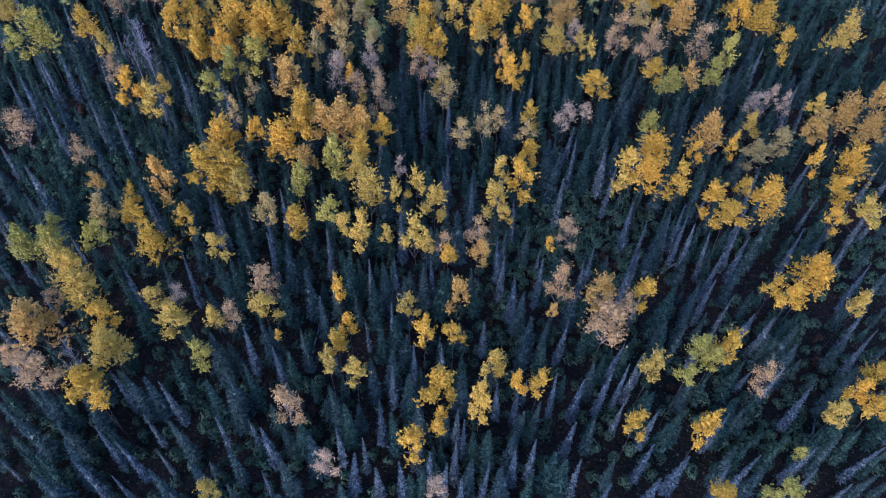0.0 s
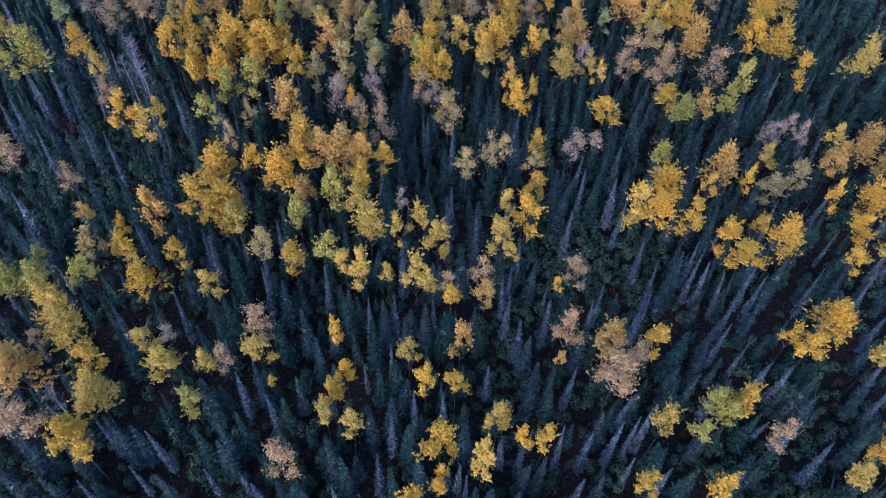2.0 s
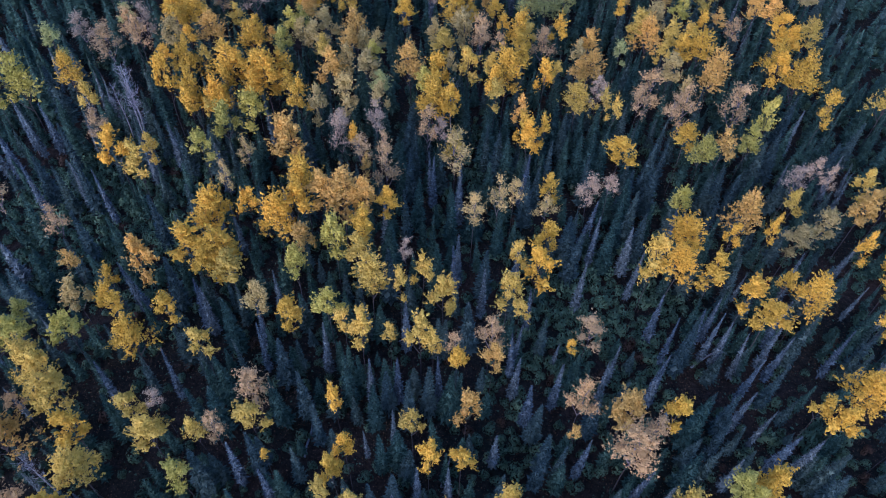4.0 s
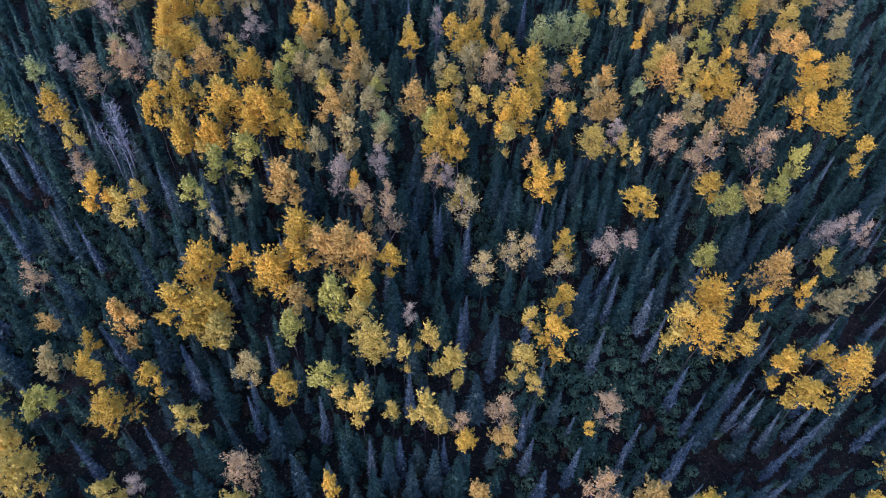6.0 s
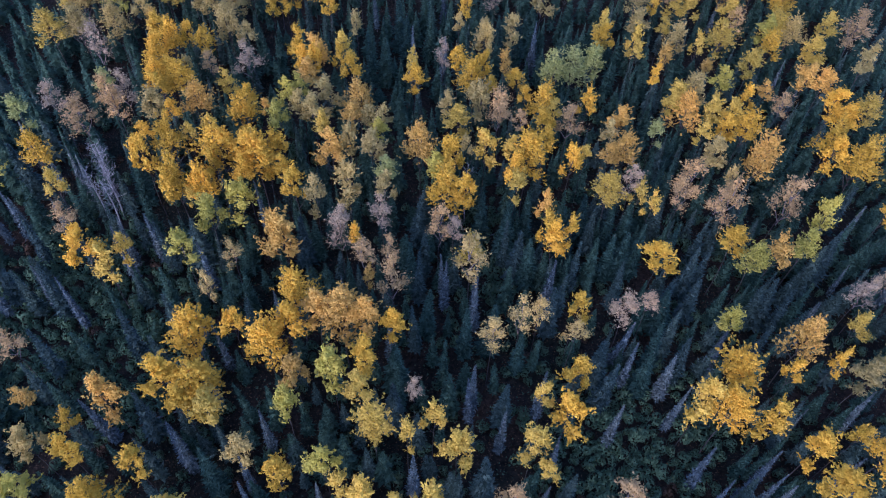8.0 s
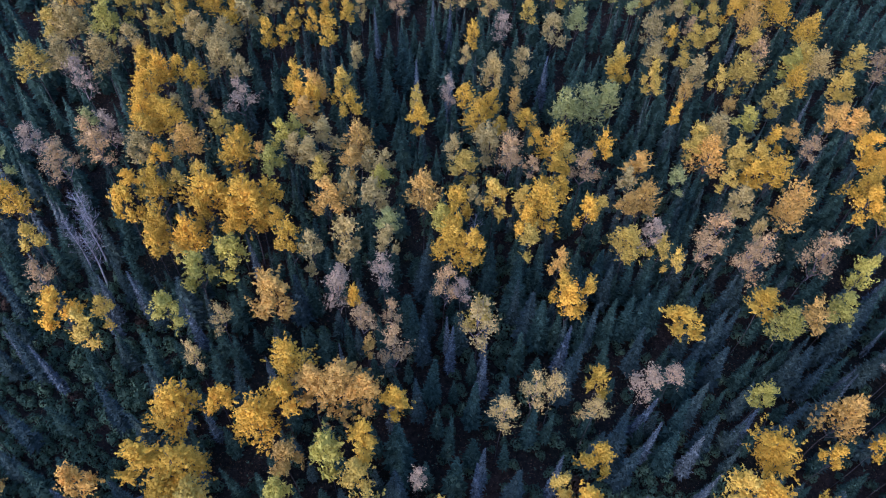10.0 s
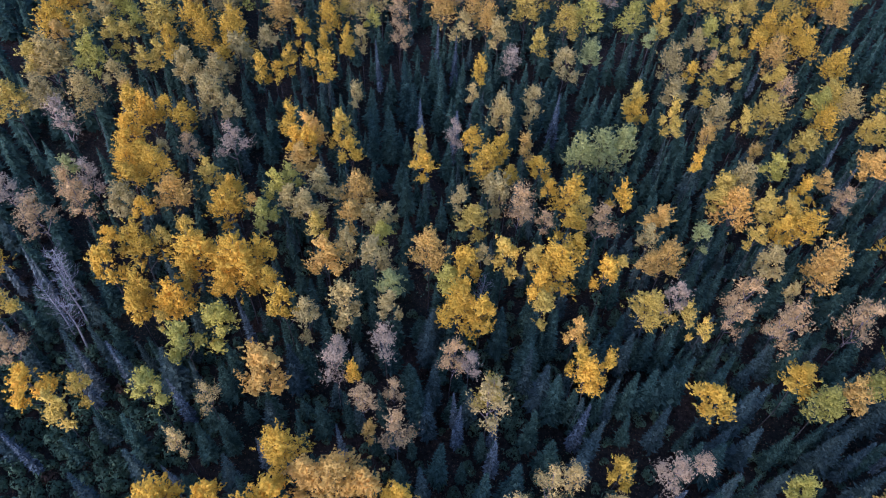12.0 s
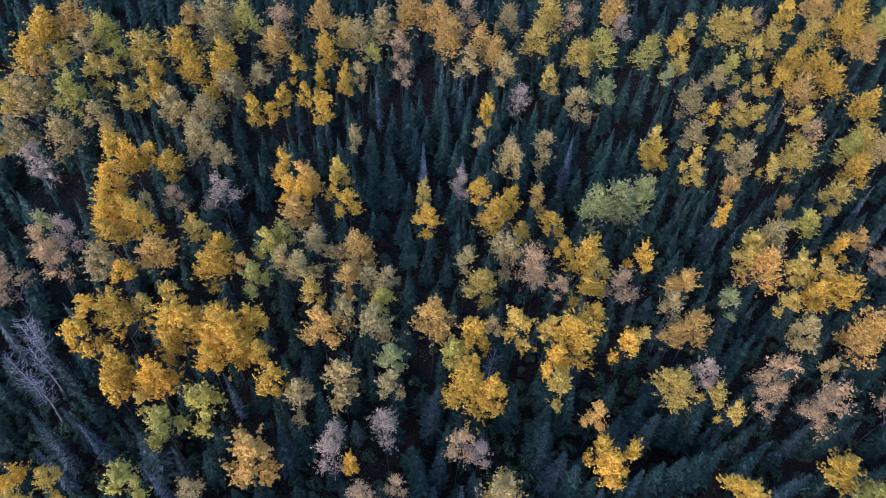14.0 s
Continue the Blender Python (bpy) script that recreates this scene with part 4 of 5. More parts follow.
aspen("straw", 16.9, 65.9, 2.6, 3.4, 11.0)

spruce("blue", -28.3, 36.4, 9.6, 1.4)
spruce("mid", -25.3, 35.6, 9.7, 2.4)
spruce("blue", -23.1, 34.6, 10.1, 1.2)
spruce("mid", -34.9, 35.1, 9.3, 2.6)
spruce("mid", -30.8, 34.4, 9.6, 2.1)
spruce("blue", -28.4, 30.1, 10.5, 1.4)
spruce("mid", -21.5, 30.5, 10.3, 2.3)
spruce("blue", -25.8, 28.8, 10.1, 1.2)
spruce("dark", -19.0, 34.1, 10.1, 2.6)
spruce("mid", -17.0, 33.3, 9.9, 2.5)
spruce("mid", -16.7, 35.2, 10.1, 2.0)
spruce("blue", -13.2, 29.0, 10.2, 1.4)
spruce("mid", -16.4, 27.6, 9.7, 1.9)
spruce("dark", -20.2, 45.9, 10.3, 2.3)
spruce("dark", -18.5, 45.3, 10.2, 2.6)
spruce("dark", -18.0, 48.8, 10.2, 2.6)
spruce("blue", -29.7, 48.9, 9.8, 1.5)
spruce("dark", -28.2, 45.3, 9.8, 2.6)
spruce("blue", -23.5, 49.5, 10.4, 1.2)
spruce("dark", -12.3, 46.2, 9.5, 2.1)
spruce("mid", -31.0, 28.4, 10.5, 2.2)
spruce("blue", -29.4, 27.3, 10.1, 1.3)
spruce("mid", -35.4, 31.9, 9.9, 2.2)
spruce("mid", -32.6, 26.6, 9.7, 2.4)
spruce("mid", -11.3, 25.9, 10.0, 2.6)
spruce("mid", -19.3, 26.1, 10.1, 2.6)
spruce("blue", -12.9, 37.8, 10.3, 1.6)
spruce("mid", -14.2, 40.6, 10.1, 2.0)
spruce("blue", -16.1, 40.0, 10.3, 1.6)
spruce("mid", -19.3, 39.2, 10.4, 2.4)
spruce("dark", -15.4, 35.7, 10.2, 2.1)
spruce("mid", -26.7, 35.8, 10.3, 2.4)
spruce("mid", -22.6, 25.8, 9.6, 2.0)
spruce("blue", -35.7, 74.7, 10.5, 1.2)
spruce("mid", -42.3, 83.8, 9.8, 2.0)
spruce("blue", -49.9, 83.2, 9.7, 1.5)
spruce("blue", -49.4, 88.4, 10.3, 1.2)
spruce("blue", -47.9, 87.3, 10.0, 1.2)
spruce("blue", -45.6, 87.7, 10.2, 1.3)
spruce("mid", -46.6, 94.9, 10.4, 2.7)
spruce("blue", -44.8, 76.6, 10.5, 1.3)
spruce("mid", -43.9, 78.5, 9.4, 2.4)
spruce("mid", -41.0, 76.5, 9.3, 2.1)
spruce("blue", -28.6, 83.9, 9.8, 1.4)
spruce("mid", -30.7, 85.5, 9.5, 1.9)
spruce("mid", -33.2, 84.1, 10.3, 2.2)
spruce("dark", -32.4, 93.1, 10.5, 2.6)
spruce("mid", -36.6, 68.6, 9.8, 2.3)
spruce("mid", -41.0, 60.7, 9.9, 2.4)
spruce("mid", -42.7, 60.5, 10.0, 2.3)
spruce("blue", -21.0, 57.4, 10.0, 1.6)
spruce("blue", -13.5, 59.4, 9.9, 1.3)
spruce("blue", -29.2, 60.9, 10.2, 1.3)
spruce("dark", -18.1, 55.2, 9.7, 2.7)
spruce("blue", -15.0, 55.2, 9.9, 1.4)
spruce("blue", 4.6, 77.5, 9.3, 1.3)
spruce("blue", 8.1, 75.7, 10.0, 1.2)
spruce("mid", 2.0, 85.4, 10.0, 2.4)
spruce("dark", 12.3, 84.6, 9.4, 2.4)
spruce("dark", 14.5, 78.5, 9.9, 2.4)
spruce("dark", 2.4, 72.4, 9.7, 2.5)
spruce("mid", 1.8, 76.9, 10.2, 1.9)
spruce("dark", 0.7, 80.1, 9.4, 2.4)
spruce("dark", 6.5, 69.4, 10.5, 2.1)
spruce("dark", 21.8, 85.1, 9.8, 2.4)
spruce("dark", 21.8, 78.8, 9.7, 2.2)
spruce("mid", 24.0, 74.8, 9.7, 2.2)
spruce("blue", 22.7, 67.6, 10.0, 1.3)
spruce("mid", 20.1, 65.2, 9.8, 2.5)
spruce("mid", 9.6, 61.1, 9.3, 2.4)
spruce("blue", 6.8, 62.9, 10.2, 1.3)
spruce("dark", 9.2, 69.7, 9.6, 2.5)
spruce("blue", 14.2, 55.7, 9.6, 1.2)
spruce("blue", 16.1, 75.1, 9.8, 1.5)
spruce("mid", 17.3, 74.1, 9.4, 2.2)
spruce("dark", -1.0, 65.6, 9.7, 2.6)
spruce("dark", 23.8, 79.2, 9.8, 2.6)
spruce("dark", 25.6, 79.7, 9.7, 2.4)
spruce("dark", 27.1, 79.7, 10.4, 2.3)
spruce("dark", 12.0, 67.1, 9.6, 2.0)
spruce("blue", 13.4, 61.6, 9.9, 1.2)
spruce("mid", 7.3, 53.6, 10.3, 2.6)
spruce("blue", 12.1, 51.6, 9.5, 1.3)
spruce("blue", 0.5, 54.1, 10.3, 1.4)
spruce("blue", -8.0, 51.8, 10.3, 1.3)
spruce("blue", 11.5, 47.7, 9.5, 1.3)
spruce("blue", 3.8, 47.5, 10.3, 1.3)
spruce("blue", -0.5, 47.8, 9.7, 1.3)
spruce("blue", -3.4, 48.0, 9.8, 1.3)
spruce("dark", -5.6, 47.8, 10.4, 2.0)
spruce("mid", -1.6, 46.9, 9.3, 2.7)
spruce("mid", 2.5, 46.2, 10.4, 2.7)
spruce("dark", 4.5, 45.7, 9.8, 2.7)
spruce("mid", -10.0, 46.7, 10.4, 2.1)
spruce("dark", -2.9, 44.9, 10.2, 2.6)
spruce("mid", -8.6, 43.5, 9.9, 2.1)
spruce("dark", -2.3, 40.3, 9.7, 2.1)
spruce("dark", -0.8, 41.0, 9.4, 2.4)
spruce("mid", 0.5, 44.8, 9.6, 2.5)
spruce("blue", 12.5, 44.4, 9.4, 1.6)
spruce("mid", 12.8, 42.7, 10.1, 2.6)
spruce("blue", 15.5, 46.1, 10.4, 1.6)
spruce("mid", 14.5, 38.1, 10.0, 1.9)
spruce("blue", 16.7, 38.6, 9.5, 1.3)
spruce("mid", 18.8, 43.1, 10.1, 2.3)
spruce("mid", 13.3, 39.4, 9.8, 2.7)
spruce("blue", 3.9, 36.7, 10.0, 1.3)
spruce("blue", 1.0, 36.9, 9.6, 1.5)
spruce("mid", -1.5, 36.2, 9.9, 2.5)
spruce("mid", -3.2, 35.7, 9.7, 2.1)
spruce("blue", -1.4, 34.6, 9.9, 1.5)
spruce("mid", 0.3, 33.8, 9.5, 2.5)
spruce("dark", 0.4, 32.0, 10.4, 2.5)
spruce("mid", -6.9, 32.2, 10.3, 1.9)
spruce("dark", -5.8, 30.7, 10.1, 2.6)
spruce("blue", -2.7, 30.6, 9.4, 1.3)
spruce("mid", 1.3, 30.4, 9.6, 2.3)
spruce("dark", -1.3, 29.3, 9.8, 2.3)
spruce("blue", -6.6, 28.6, 10.2, 1.2)
spruce("blue", 4.6, 30.0, 9.4, 1.2)
spruce("blue", 5.3, 28.5, 9.4, 1.2)
spruce("dark", 7.3, 26.8, 10.5, 2.6)
spruce("blue", 9.2, 32.5, 9.4, 1.4)
spruce("blue", 10.8, 31.6, 9.7, 1.3)
spruce("mid", 5.5, 33.6, 9.7, 2.4)
spruce("blue", 14.7, 32.1, 10.0, 1.3)
spruce("blue", 17.0, 31.8, 9.5, 1.3)
spruce("blue", 15.1, 27.5, 9.4, 1.4)
spruce("blue", 11.4, 25.7, 10.2, 1.3)
spruce("mid", 9.7, 26.8, 9.4, 2.0)
spruce("blue", 9.7, 25.3, 10.0, 1.5)
spruce("blue", 0.7, 27.6, 9.8, 1.5)
spruce("blue", 1.6, 26.0, 10.0, 1.3)
spruce("blue", -3.1, 25.3, 9.7, 1.4)
spruce("blue", -0.8, 24.5, 9.8, 1.5)
spruce("mid", 5.1, 24.7, 9.6, 2.3)
spruce("blue", 6.6, 24.1, 10.1, 1.2)
spruce("mid", 8.3, 23.5, 9.8, 2.6)
spruce("blue", 4.3, 22.8, 10.4, 1.3)
spruce("blue", -5.7, 25.6, 10.4, 1.5)
spruce("mid", -8.9, 27.9, 9.6, 2.3)
spruce("dark", 12.9, 24.5, 9.4, 2.6)
spruce("dark", 13.6, 23.3, 10.1, 2.6)
spruce("blue", 15.0, 23.4, 10.3, 1.5)
spruce("blue", 4.1, 26.0, 10.2, 1.4)
spruce("blue", 2.9, 24.4, 9.4, 1.4)
spruce("mid", 12.5, 37.9, 9.3, 2.0)
spruce("mid", 28.1, 68.2, 10.2, 1.9)
spruce("mid", 28.9, 65.5, 9.4, 2.0)
spruce("dark", 31.1, 79.9, 10.4, 2.0)
spruce("mid", 28.8, 73.0, 9.3, 2.6)
spruce("mid", 32.0, 73.0, 9.4, 2.6)
spruce("blue", 27.7, 53.7, 10.1, 1.5)
spruce("blue", 31.8, 51.7, 10.0, 1.5)
spruce("blue", 33.9, 53.4, 9.3, 1.5)
spruce("mid", 29.7, 49.7, 9.9, 2.5)
spruce("blue", 40.6, 52.4, 10.2, 1.6)
spruce("mid", 54.3, 85.7, 9.4, 2.2)
spruce("blue", 54.1, 82.6, 10.0, 1.5)
spruce("mid", 60.9, 79.7, 9.6, 2.0)
spruce("mid", 49.7, 78.3, 9.6, 2.4)
spruce("mid", 46.6, 75.9, 10.2, 2.2)
spruce("mid", 56.7, 76.2, 9.7, 2.2)
spruce("mid", 40.3, 72.0, 9.7, 2.2)
spruce("mid", 38.7, 71.9, 9.4, 2.3)
spruce("mid", 46.6, 56.3, 10.5, 2.2)
spruce("mid", 46.9, 54.9, 10.2, 2.0)
spruce("blue", 46.0, 48.3, 10.1, 1.5)
spruce("blue", 51.8, 47.3, 10.1, 1.4)
spruce("mid", 48.9, 48.7, 9.9, 2.4)
spruce("mid", 42.1, 49.7, 10.4, 2.0)
spruce("blue", 39.2, 49.8, 9.4, 1.5)
spruce("blue", 25.7, 45.9, 10.4, 1.4)
spruce("blue", 35.5, 45.8, 9.8, 1.5)
spruce("mid", 37.8, 45.0, 9.5, 2.1)
spruce("blue", 33.6, 42.6, 9.5, 1.4)
spruce("mid", 32.2, 42.4, 9.7, 2.1)
spruce("dark", 28.4, 41.3, 10.1, 2.7)
spruce("blue", 36.3, 38.1, 9.7, 1.5)
spruce("blue", 38.6, 37.4, 9.8, 1.5)
spruce("blue", 51.6, 43.2, 10.0, 1.3)
spruce("blue", 48.9, 37.7, 9.3, 1.4)
spruce("blue", 48.1, 34.8, 9.8, 1.2)
spruce("blue", 21.5, 35.8, 9.7, 1.3)
spruce("blue", 21.7, 32.8, 10.2, 1.2)
spruce("blue", 19.7, 32.2, 10.5, 1.4)
spruce("blue", 23.1, 33.4, 10.0, 1.4)
spruce("dark", 23.3, 29.7, 10.3, 2.6)
spruce("blue", 23.4, 28.3, 10.0, 1.4)
spruce("dark", 25.2, 27.8, 10.2, 2.6)
spruce("dark", 30.9, 28.2, 10.2, 2.7)
spruce("blue", 29.8, 27.3, 9.9, 1.3)
spruce("blue", 21.9, 24.7, 9.6, 1.5)
spruce("blue", 24.8, 23.5, 10.1, 1.6)
spruce("blue", 30.4, 22.6, 10.3, 1.3)
spruce("mid", 31.8, 22.2, 9.5, 2.1)
spruce("blue", 28.6, 21.9, 9.5, 1.5)
spruce("blue", 21.6, 21.5, 10.3, 1.6)
spruce("blue", 36.7, 23.5, 9.6, 1.5)
spruce("blue", 36.5, 21.2, 9.7, 1.3)
spruce("mid", 39.5, 24.0, 10.2, 2.0)
spruce("blue", 42.6, 23.2, 9.4, 1.5)
spruce("mid", 29.5, 23.7, 9.7, 2.2)
spruce("mid", 39.5, 35.7, 10.0, 2.4)
spruce("mid", 39.8, 34.3, 9.3, 2.2)
spruce("blue", 38.9, 28.9, 9.8, 1.4)
spruce("mid", 43.4, 30.3, 9.6, 2.4)
spruce("dark", 26.6, 36.6, 10.4, 2.2)
spruce("mid", 30.4, 39.7, 10.0, 2.0)
spruce("blue", 17.1, 21.4, 9.6, 1.4)
spruce("blue", 2.3, 115.6, 10.4, 1.6)
spruce("dark", 12.3, 82.8, 9.4, 2.7)
spruce("mid", -38.1, 76.0, 10.2, 2.1)
spruce("mid", -28.3, 70.1, 10.1, 2.4)
spruce("mid", -25.2, 61.1, 10.3, 2.1)
spruce("blue", -21.8, 58.5, 10.2, 1.6)
spruce("blue", -14.6, 52.4, 9.9, 1.2)
spruce("mid", -12.4, 50.7, 9.9, 2.2)
spruce("blue", 23.1, 64.8, 10.0, 1.2)
spruce("blue", 20.2, 58.3, 10.1, 1.4)
spruce("dark", 26.3, 66.7, 10.4, 2.4)
spruce("dark", 28.8, 71.7, 9.4, 2.6)
spruce("blue", 26.9, 63.4, 9.7, 1.5)
spruce("blue", 32.7, 66.0, 10.0, 1.4)
spruce("mid", 36.9, 66.2, 10.1, 2.3)
spruce("mid", 41.5, 71.0, 9.7, 2.0)
spruce("dark", 24.6, 63.9, 9.4, 2.5)
spruce("blue", 26.7, 59.7, 10.2, 1.4)
spruce("mid", 37.5, 57.5, 10.2, 2.2)
spruce("blue", 45.1, 58.7, 9.6, 1.3)
spruce("blue", 33.2, 51.1, 10.3, 1.2)
spruce("blue", 34.3, 50.2, 9.9, 1.3)
spruce("blue", 28.4, 50.6, 10.2, 1.3)
spruce("mid", 30.9, 50.5, 9.8, 2.3)
spruce("blue", 35.8, 48.6, 9.4, 1.3)
spruce("blue", 39.5, 48.2, 9.4, 1.2)
spruce("mid", 20.0, 62.4, 10.2, 2.0)
spruce("blue", 6.5, 61.5, 9.5, 1.3)
spruce("blue", 9.2, 58.1, 10.3, 1.5)
spruce("blue", 11.7, 50.2, 9.5, 1.3)
spruce("blue", 4.6, 75.8, 9.9, 1.4)
spruce("blue", 7.8, 73.0, 9.5, 1.3)
spruce("mid", 1.2, 70.2, 10.2, 1.9)
spruce("mid", -1.3, 61.3, 10.4, 2.7)
spruce("mid", 16.0, 71.8, 9.8, 2.3)
spruce("dark", 9.7, 86.3, 10.0, 2.4)
spruce("mid", 2.4, 86.9, 9.7, 2.6)
spruce("dark", 8.5, 90.9, 9.9, 2.4)
spruce("blue", -39.2, 77.1, 9.3, 1.5)
spruce("blue", 2.3, 118.5, 9.9, 1.4)
spruce("blue", -3.4, 131.5, 9.9, 1.2)
spruce("blue", 5.0, 135.3, 9.9, 1.2)
spruce("blue", 7.5, 131.9, 9.9, 1.4)
spruce("dark", 4.5, 128.9, 9.8, 2.4)
spruce("dark", 0.5, 125.2, 10.5, 2.6)
spruce("dark", 8.2, 127.5, 9.5, 2.5)
spruce("dark", 5.6, 126.8, 10.0, 1.9)
spruce("dark", 4.8, 122.5, 9.7, 2.1)
spruce("dark", 1.4, 122.3, 9.4, 2.3)
spruce("dark", -4.0, 120.1, 10.4, 2.2)
spruce("dark", -3.8, 116.5, 10.3, 2.5)
spruce("dark", -1.8, 117.0, 9.5, 2.6)
spruce("blue", 6.7, 116.7, 10.0, 1.6)
spruce("blue", 20.2, 119.0, 10.2, 1.5)
spruce("dark", 15.4, 121.8, 9.7, 2.5)
spruce("dark", 18.4, 120.9, 10.4, 2.6)
spruce("mid", 2.3, 80.5, 10.2, 2.3)
spruce("mid", 12.0, 81.5, 9.4, 1.9)
spruce("dark", -1.8, 84.7, 9.4, 2.1)
spruce("dark", 0.8, 78.6, 10.1, 2.3)
spruce("blue", -22.0, 79.5, 9.8, 1.4)
spruce("mid", -11.5, 82.7, 9.7, 2.3)
spruce("dark", -8.3, 86.1, 10.2, 2.2)
spruce("dark", 13.5, 87.3, 10.4, 2.5)
spruce("dark", 15.1, 85.6, 9.7, 2.2)
spruce("mid", 13.2, 79.7, 9.9, 2.4)
spruce("dark", 4.4, 86.0, 9.6, 1.9)
spruce("dark", -4.5, 94.3, 9.6, 2.5)
spruce("dark", -10.2, 90.7, 9.5, 2.3)
spruce("dark", 32.4, 90.6, 9.5, 2.1)
spruce("dark", 31.4, 91.5, 9.5, 2.2)
spruce("dark", 34.0, 91.3, 9.5, 1.9)
spruce("dark", 35.7, 96.9, 9.4, 2.0)
spruce("dark", 38.4, 95.7, 9.9, 1.9)
spruce("dark", 24.9, 84.0, 9.3, 2.3)
spruce("dark", 26.7, 83.4, 9.8, 2.5)
spruce("dark", 18.9, 83.0, 9.4, 2.2)
spruce("mid", 35.0, 81.3, 9.8, 1.9)
spruce("mid", 19.6, 77.9, 9.9, 2.0)
spruce("mid", 32.6, 76.5, 10.0, 2.2)
spruce("mid", 34.5, 77.5, 9.4, 1.9)
spruce("mid", 42.0, 86.8, 10.2, 2.1)
spruce("dark", 19.2, 81.4, 10.2, 2.3)
spruce("mid", -32.7, 94.5, 10.4, 2.1)
spruce("blue", -32.0, 83.2, 9.6, 1.3)
spruce("blue", -31.5, 81.1, 10.3, 1.4)
spruce("mid", -27.1, 82.7, 9.7, 2.0)
spruce("mid", -23.7, 82.9, 10.1, 2.7)
spruce("blue", -16.9, 88.5, 10.0, 1.2)
spruce("mid", 22.6, 83.6, 9.3, 2.0)
spruce("mid", 30.7, 84.6, 9.5, 1.9)
spruce("mid", 25.0, 87.9, 10.4, 2.1)
snag(-33.1, 39.5, 10.9, 2.4, -1.6)
snag(-36.5, 93.9, 10.2, 3.3, -3.3)
snag(-35.2, 91.1, 9.6, 3.2, -3.1)
snag(-36.7, 90.2, 9.8, 2.7, 1.4)
snag(-36.0, 93.6, 10.9, 2.6, 1.9)
snag(-34.3, 88.1, 10.5, 3.2, 0.4)
snag(7.9, 89.4, 10.8, 2.8, -0.7)

far_pieces = []
TONES = list(LEAVES)
for colour, (t, l, c), m, top in far_aspens:
    far_pieces += [(moved(t[0], m), t[1], len(TONES)), (moved(c[0], m @ top), c[1], TONES.index(colour))]
    far_pieces += [(moved(l[0], m @ top), np.concatenate(l[1]), len(TONES))]
joined("aspen_stand", far_pieces, [*LEAVES.values(), SHADED_BARK], "distant stand of golden and tan autumn aspens", "forest")

# ---- open ground: x, y, radius ----
OPEN = [
    (-34.5, 76.5, 7.3),
    (-27.7, 78.8, 5.4),
    (-36.4, 71.8, 5.7),
    (-29.5, 72.1, 4.5),
    (-39.3, 81.2, 4.1),
    (-29.9, 68.5, 6.9),
    (-36.8, 67.3, 5.1),
    (-44.3, 83.1, 4.8),
    (22.7, 57.1, 9.8),
    (20.2, 53.6, 7.1),
    (16.0, 55.5, 4.8),
    (-36.8, 79.4, 8.4),
    (-30.3, 73.6, 8.1),
    (-39.0, 71.0, 7.0),
    (-25.7, 79.8, 5.7),
    (-42.6, 77.2, 6.4),
    (15.6, 68.8, 3.6),
    (-22.4, 63.4, 3.3),
    (12.9, 79.3, 3.9),
    (29.3, 57.4, 4.1),
    (19.8, 58.4, 7.5),
    (9.5, 42.9, 4.1),
    (45.7, 38.6, 4.4),
    (-35.8, 82.0, 7.5),
    (-19.6, 36.7, 3.8),
    (39.0, 30.1, 4.1),
    (-9.4, 32.7, 2.7),
    (-27.2, 65.8, 4.2),
    (11.7, 50.0, 3.1),
    (39.3, 39.1, 2.9),
    (-35.0, 32.9, 3.9),
    (33.2, 29.3, 2.7),
    (-15.4, 28.4, 3.9),
    (-48.9, 74.8, 5.3),
    (66.0, 78.6, 3.4),
    (10.0, 87.2, 4.0),
    (3.4, 95.3, 2.1),
    (23.6, 88.0, 3.4),
    (-34.8, 87.5, 3.8),
    (-20.9, 85.8, 3.8),
    (11.4, 80.1, 3.1),
    (26.8, 112.4, 3.2),
    (15.7, 85.0, 3.4),
    (13.0, 81.6, 3.0),
    (21.3, 89.9, 2.6),
    (33.9, 82.6, 2.8),
    (33.8, 97.6, 2.6),
    (24.5, 79.5, 2.4),
    (41.7, 84.8, 2.4),
]


def openness(x, y):
    """How open the wood is: 1 in the middle of a glade."""
    return max(min(1.0, 1.6 * (1 - math.hypot(x - a, y - b) / r)) if math.hypot(x - a, y - b) < r else 0.0 for a, b, r in OPEN)


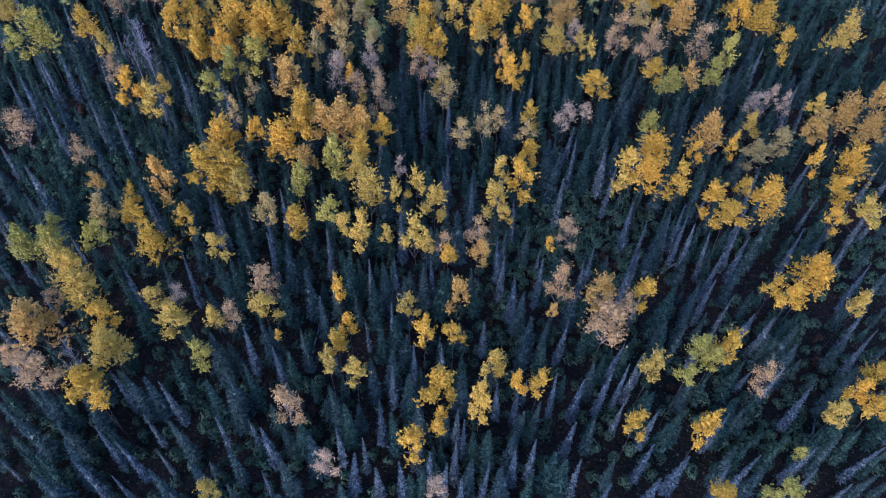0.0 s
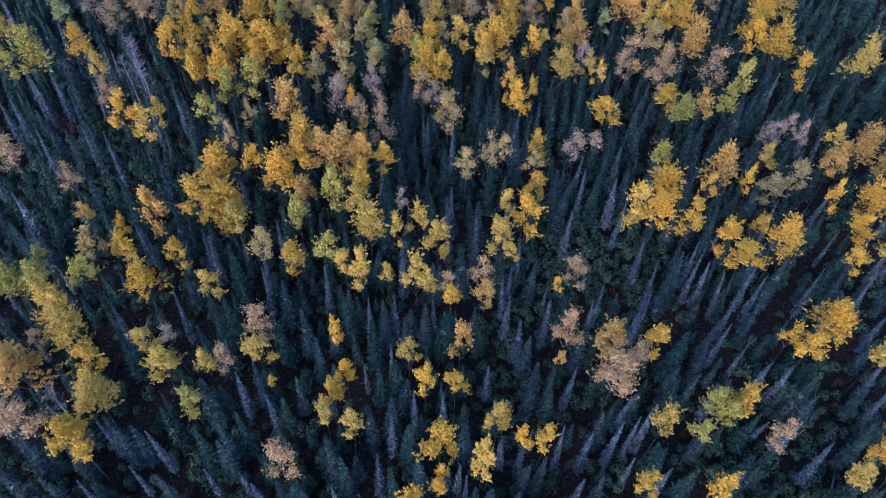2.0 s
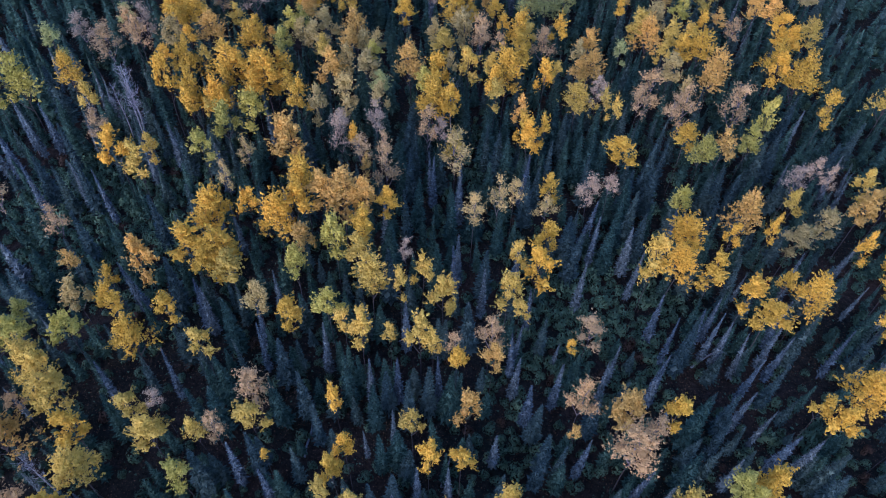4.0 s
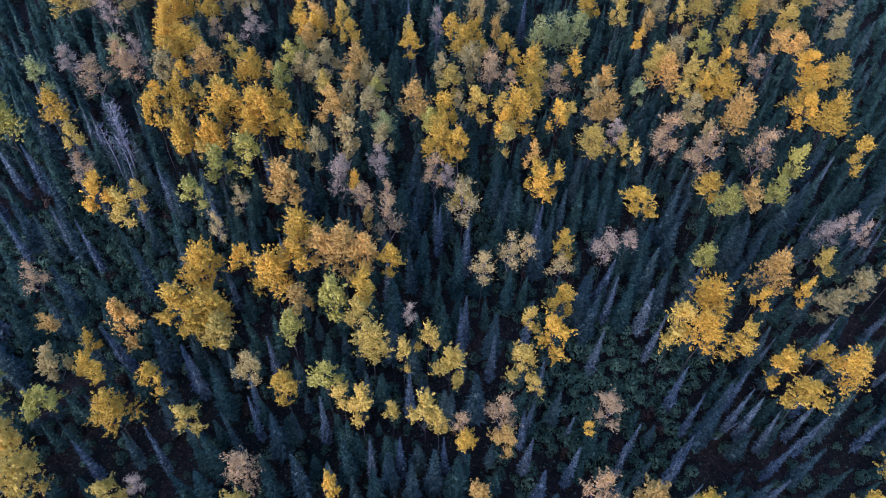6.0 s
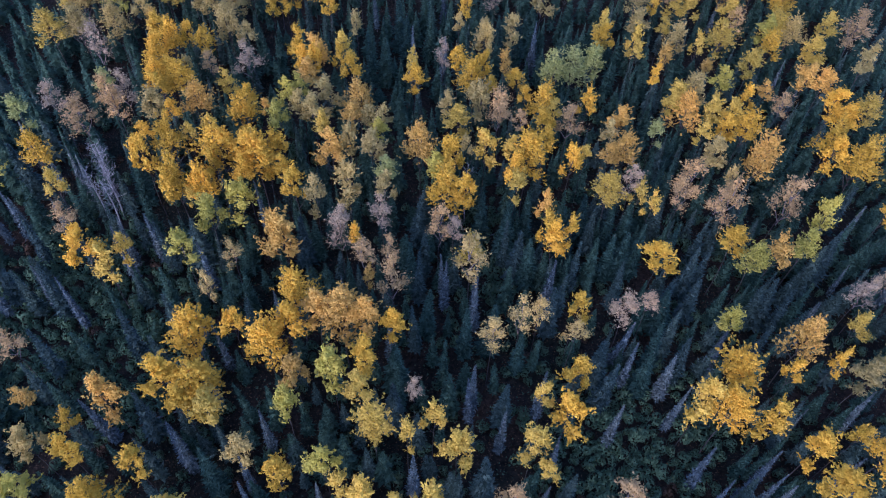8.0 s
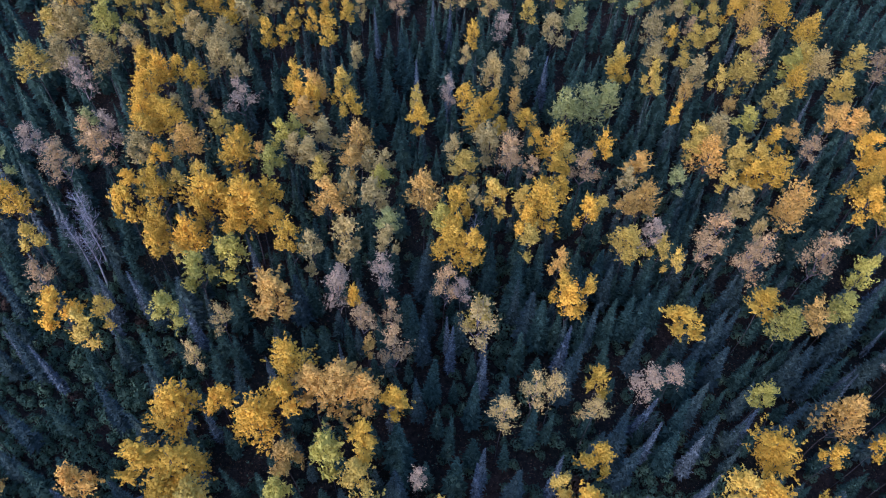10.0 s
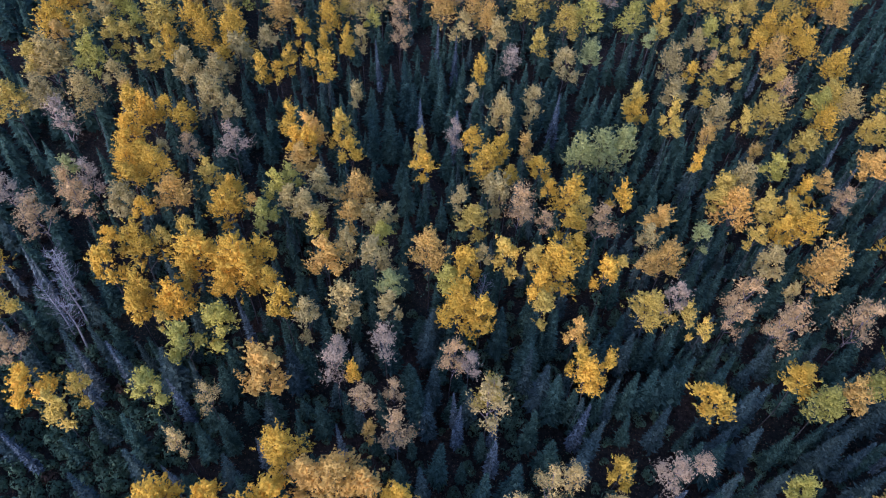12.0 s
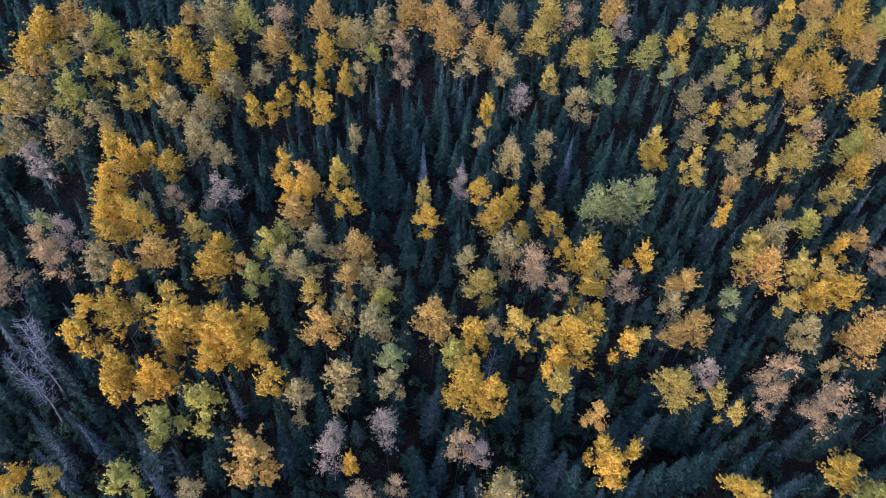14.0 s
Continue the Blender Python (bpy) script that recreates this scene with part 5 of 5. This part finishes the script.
# ---- the rest of the spruce forest ----
def fill():
    rng = random.Random(11)
    cell = {}
    for x, y, *w in aspen_places + spruce_places:
        cell.setdefault((int(x // 3), int(y // 3)), []).append((x, y, 1.0))
    out = []
    for x, y, w in aspen_places:
        for _ in range(2):
            a, b = x + rng.uniform(-0.9, 0.9), y - rng.uniform(0.5, 1.5)
            if rng.random() < 0.7 - 0.35 * openness(a, b):
                high = rng.uniform(5.0, 8.5)
                cell.setdefault((int(a // 3), int(b // 3)), []).append((a, b, 1.2))
                out.append((a, b, high, (0.8 + 0.115 * high) * rng.uniform(0.8, 1.2), 1 if rng.random() < 0.35 else 0))
    for _ in range(18200):
        y = rng.uniform(-16, 180)
        x = rng.uniform(-min(46 + 0.2 * y, 76), min(54 + 0.36 * y, 97))
        gap = 2.05 + 0.9 * max(0, noise.noise((x * 0.06, y * 0.06, 9.0)))
        if rng.random() < openness(x, y) * 1.2:
            continue
        c = (int(x // 3), int(y // 3))
        if any((x - a) ** 2 + (y - b) ** 2 < max(g, gap) ** 2 for i in (-1, 0, 1) for j in (-1, 0, 1) for a, b, g in cell.get((c[0] + i, c[1] + j), ())):
            continue
        cell.setdefault(c, []).append((x, y, gap))
        blue = 0.50 - y / 145 + 0.14 * abs(x) / 40 + 0.45 * noise.noise((x * 0.05, y * 0.05, 2.0))
        u = rng.random()
        near = min(1, max(0, (66 - y) / 16))
        high = (rng.uniform(6.5, 10.8) if rng.random() < 0.74 else rng.uniform(3.0, 6.5)) * (1 - 0.12 * near - 0.1 * min(1, max(0, (y - 70) / 10)))
        tone = 2 if u < blue and high > 5 else 1 if u < blue + (0.3 if y < 74 else 0.14) else 0
        out.append((x, y, high, (0.6 if tone == 2 else 1.0) * (1.02 + 0.125 * high + 0.50 * min(1, max(0, (y - 78) / 34))) * (1 - 0.24 * near) * rng.uniform(0.75, 1.2), tone))
    return out


wood = fill()
spruce_wood("spruce_forest", wood, "dense stand of slender dark green spruces")


# ---- undergrowth ----
def undergrowth():
    rng = np.random.default_rng(21)
    clumps = []
    for k in range(6):
        pile = []
        for j in range(4):
            n = 54
            turn, far = j * 2.5 + rng.uniform(0, 1), (0.0, 0.42, 0.5, 0.55, 0.6)[j] * rng.uniform(0.8, 1.2)
            own = rng.uniform(0.38, 0.55) if j else 0.68
            d = rng.normal(0, 1, (n, 3))
            d[:, 2] = np.abs(d[:, 2]) - 0.25
            d /= np.linalg.norm(d, axis=1, keepdims=True)
            c = np.array((far * math.cos(turn), far * math.sin(turn), (0.75 if j == 0 else rng.uniform(0.25, 0.55)))) + d * own * rng.uniform(0.85, 1.1, (n, 1))
            pile.append(sprays(rng, c, rng.uniform(0.11, 0.18, n), d, 0.1, loose=0.06))
        v, f = gathered(pile)
        clumps.append((v, np.concatenate(f)))
    pieces = []
    stood = {}

    def shrub(x, y, w, gap):
        """One rounded shrub, unless it would grow into another."""
        c = (int(x // 2), int(y // 2))
        if any(math.hypot(x - a, y - b) < gap for i in (-1, 0, 1) for j in (-1, 0, 1) for a, b in stood.get((c[0] + i, c[1] + j), ())):
            return
        stood.setdefault(c, []).append((x, y))
        v, f = clumps[rng.integers(6)]
        m = pose(x, y, lie(x, y) - 0.1, 0, 0, rng.uniform(0, 360)) @ Matrix.Diagonal((w, w, w * rng.uniform(1.0, 1.7), 1))
        pieces.append((moved(v, m), f, 1 if rng.random() < 0.04 else 0))

    for a, b, r in OPEN:
        for _ in range(int(3.8 * r * r)):
            turn, far = rng.uniform(0, 2 * math.pi), 1.1 * r * math.sqrt(rng.random())
            shrub(a + far * math.cos(turn), b + far * math.sin(turn), 0.6 + 0.6 * rng.random() ** 1.5, 1.0)
    for _ in range(4100):
        y = rng.uniform(8, 112)
        shrub(rng.uniform(-min(46 + 0.2 * y, 74), min(54 + 0.36 * y, 95)), y, rng.uniform(0.5, 1.0), 1.35)
    n = 22000
    y = rng.uniform(8, 150, n)
    x = rng.uniform(-np.minimum(45 + 0.2 * y, 70), np.minimum(53 + 0.36 * y, 92))
    shut = np.all([np.hypot(x - a, y - b) > 0.8 * r for a, b, r in OPEN], axis=0) | (rng.random(n) < 0.3)
    x, y = x[shut], y[shut]
    n = len(x)
    patch = np.array([noise.noise((a * 0.35, b * 0.35, 4.0)) for a, b in zip(x, y)])
    low = np.stack([x, y, [lie(a, b) for a, b in zip(x, y)] + rng.uniform(0.04, 0.35, n)], 1)
    up = np.tile((0.0, 0.0, 1.0), (n, 1))
    kind = np.where(patch + rng.normal(0, 0.25, n) > -0.1, 0, np.where(rng.random(n) < 0.07, 2, 1))
    for k in range(3):
        of = kind == k
        pieces.append((*sprays(rng, low[of], rng.uniform(0.07, 0.19, of.sum()) * (0.7 if k == 2 else 1), up[of], 0.3, loose=0.4), k))
    joined("undergrowth", pieces, [SHRUB_LEAF, BROWN_SHRUB, LITTER], "low dark green and brown shrubs on the forest floor", "shrubs")


undergrowth()


# ---- fallen trunks ----
def fallen_log(x, y, turn, length):
    v, f = tube([(-length / 2, 0, 0.1), (-length / 5, 0.08, 0.13), (length / 5, -0.05, 0.12), (length / 2, 0.1, 0.1)], [0.13, 0.12, 0.10, 0.05], 7)
    ob = tagged(new("fallen_log", mesh_from("fallen_log", v, [f], DEAD_WOOD, True)), "grey weathered fallen trunk on the forest floor", "log", "fallen trunks")
    ob.matrix_basis = pose(x, y, lie(x, y) + 0.02, 0, 0, turn)


fallen_log(38.7, 27.5, 40, 4.0)
fallen_log(-18.5, 34.9, 10, 5.0)
fallen_log(42.4, 28.4, 60, 6.0)
fallen_log(-23.9, 64.0, 20, 5.0)
fallen_log(-20.4, 64.5, -30, 4.0)
fallen_log(-9.9, 44.3, 80, 4.0)
fallen_log(34.4, 51.6, 30, 5.0)
fallen_log(10.0, 86.7, 15, 4.0)
fallen_log(4.1, 40.3, 70, 4.0)
fallen_log(-1.4, 30.1, -20, 4.0)
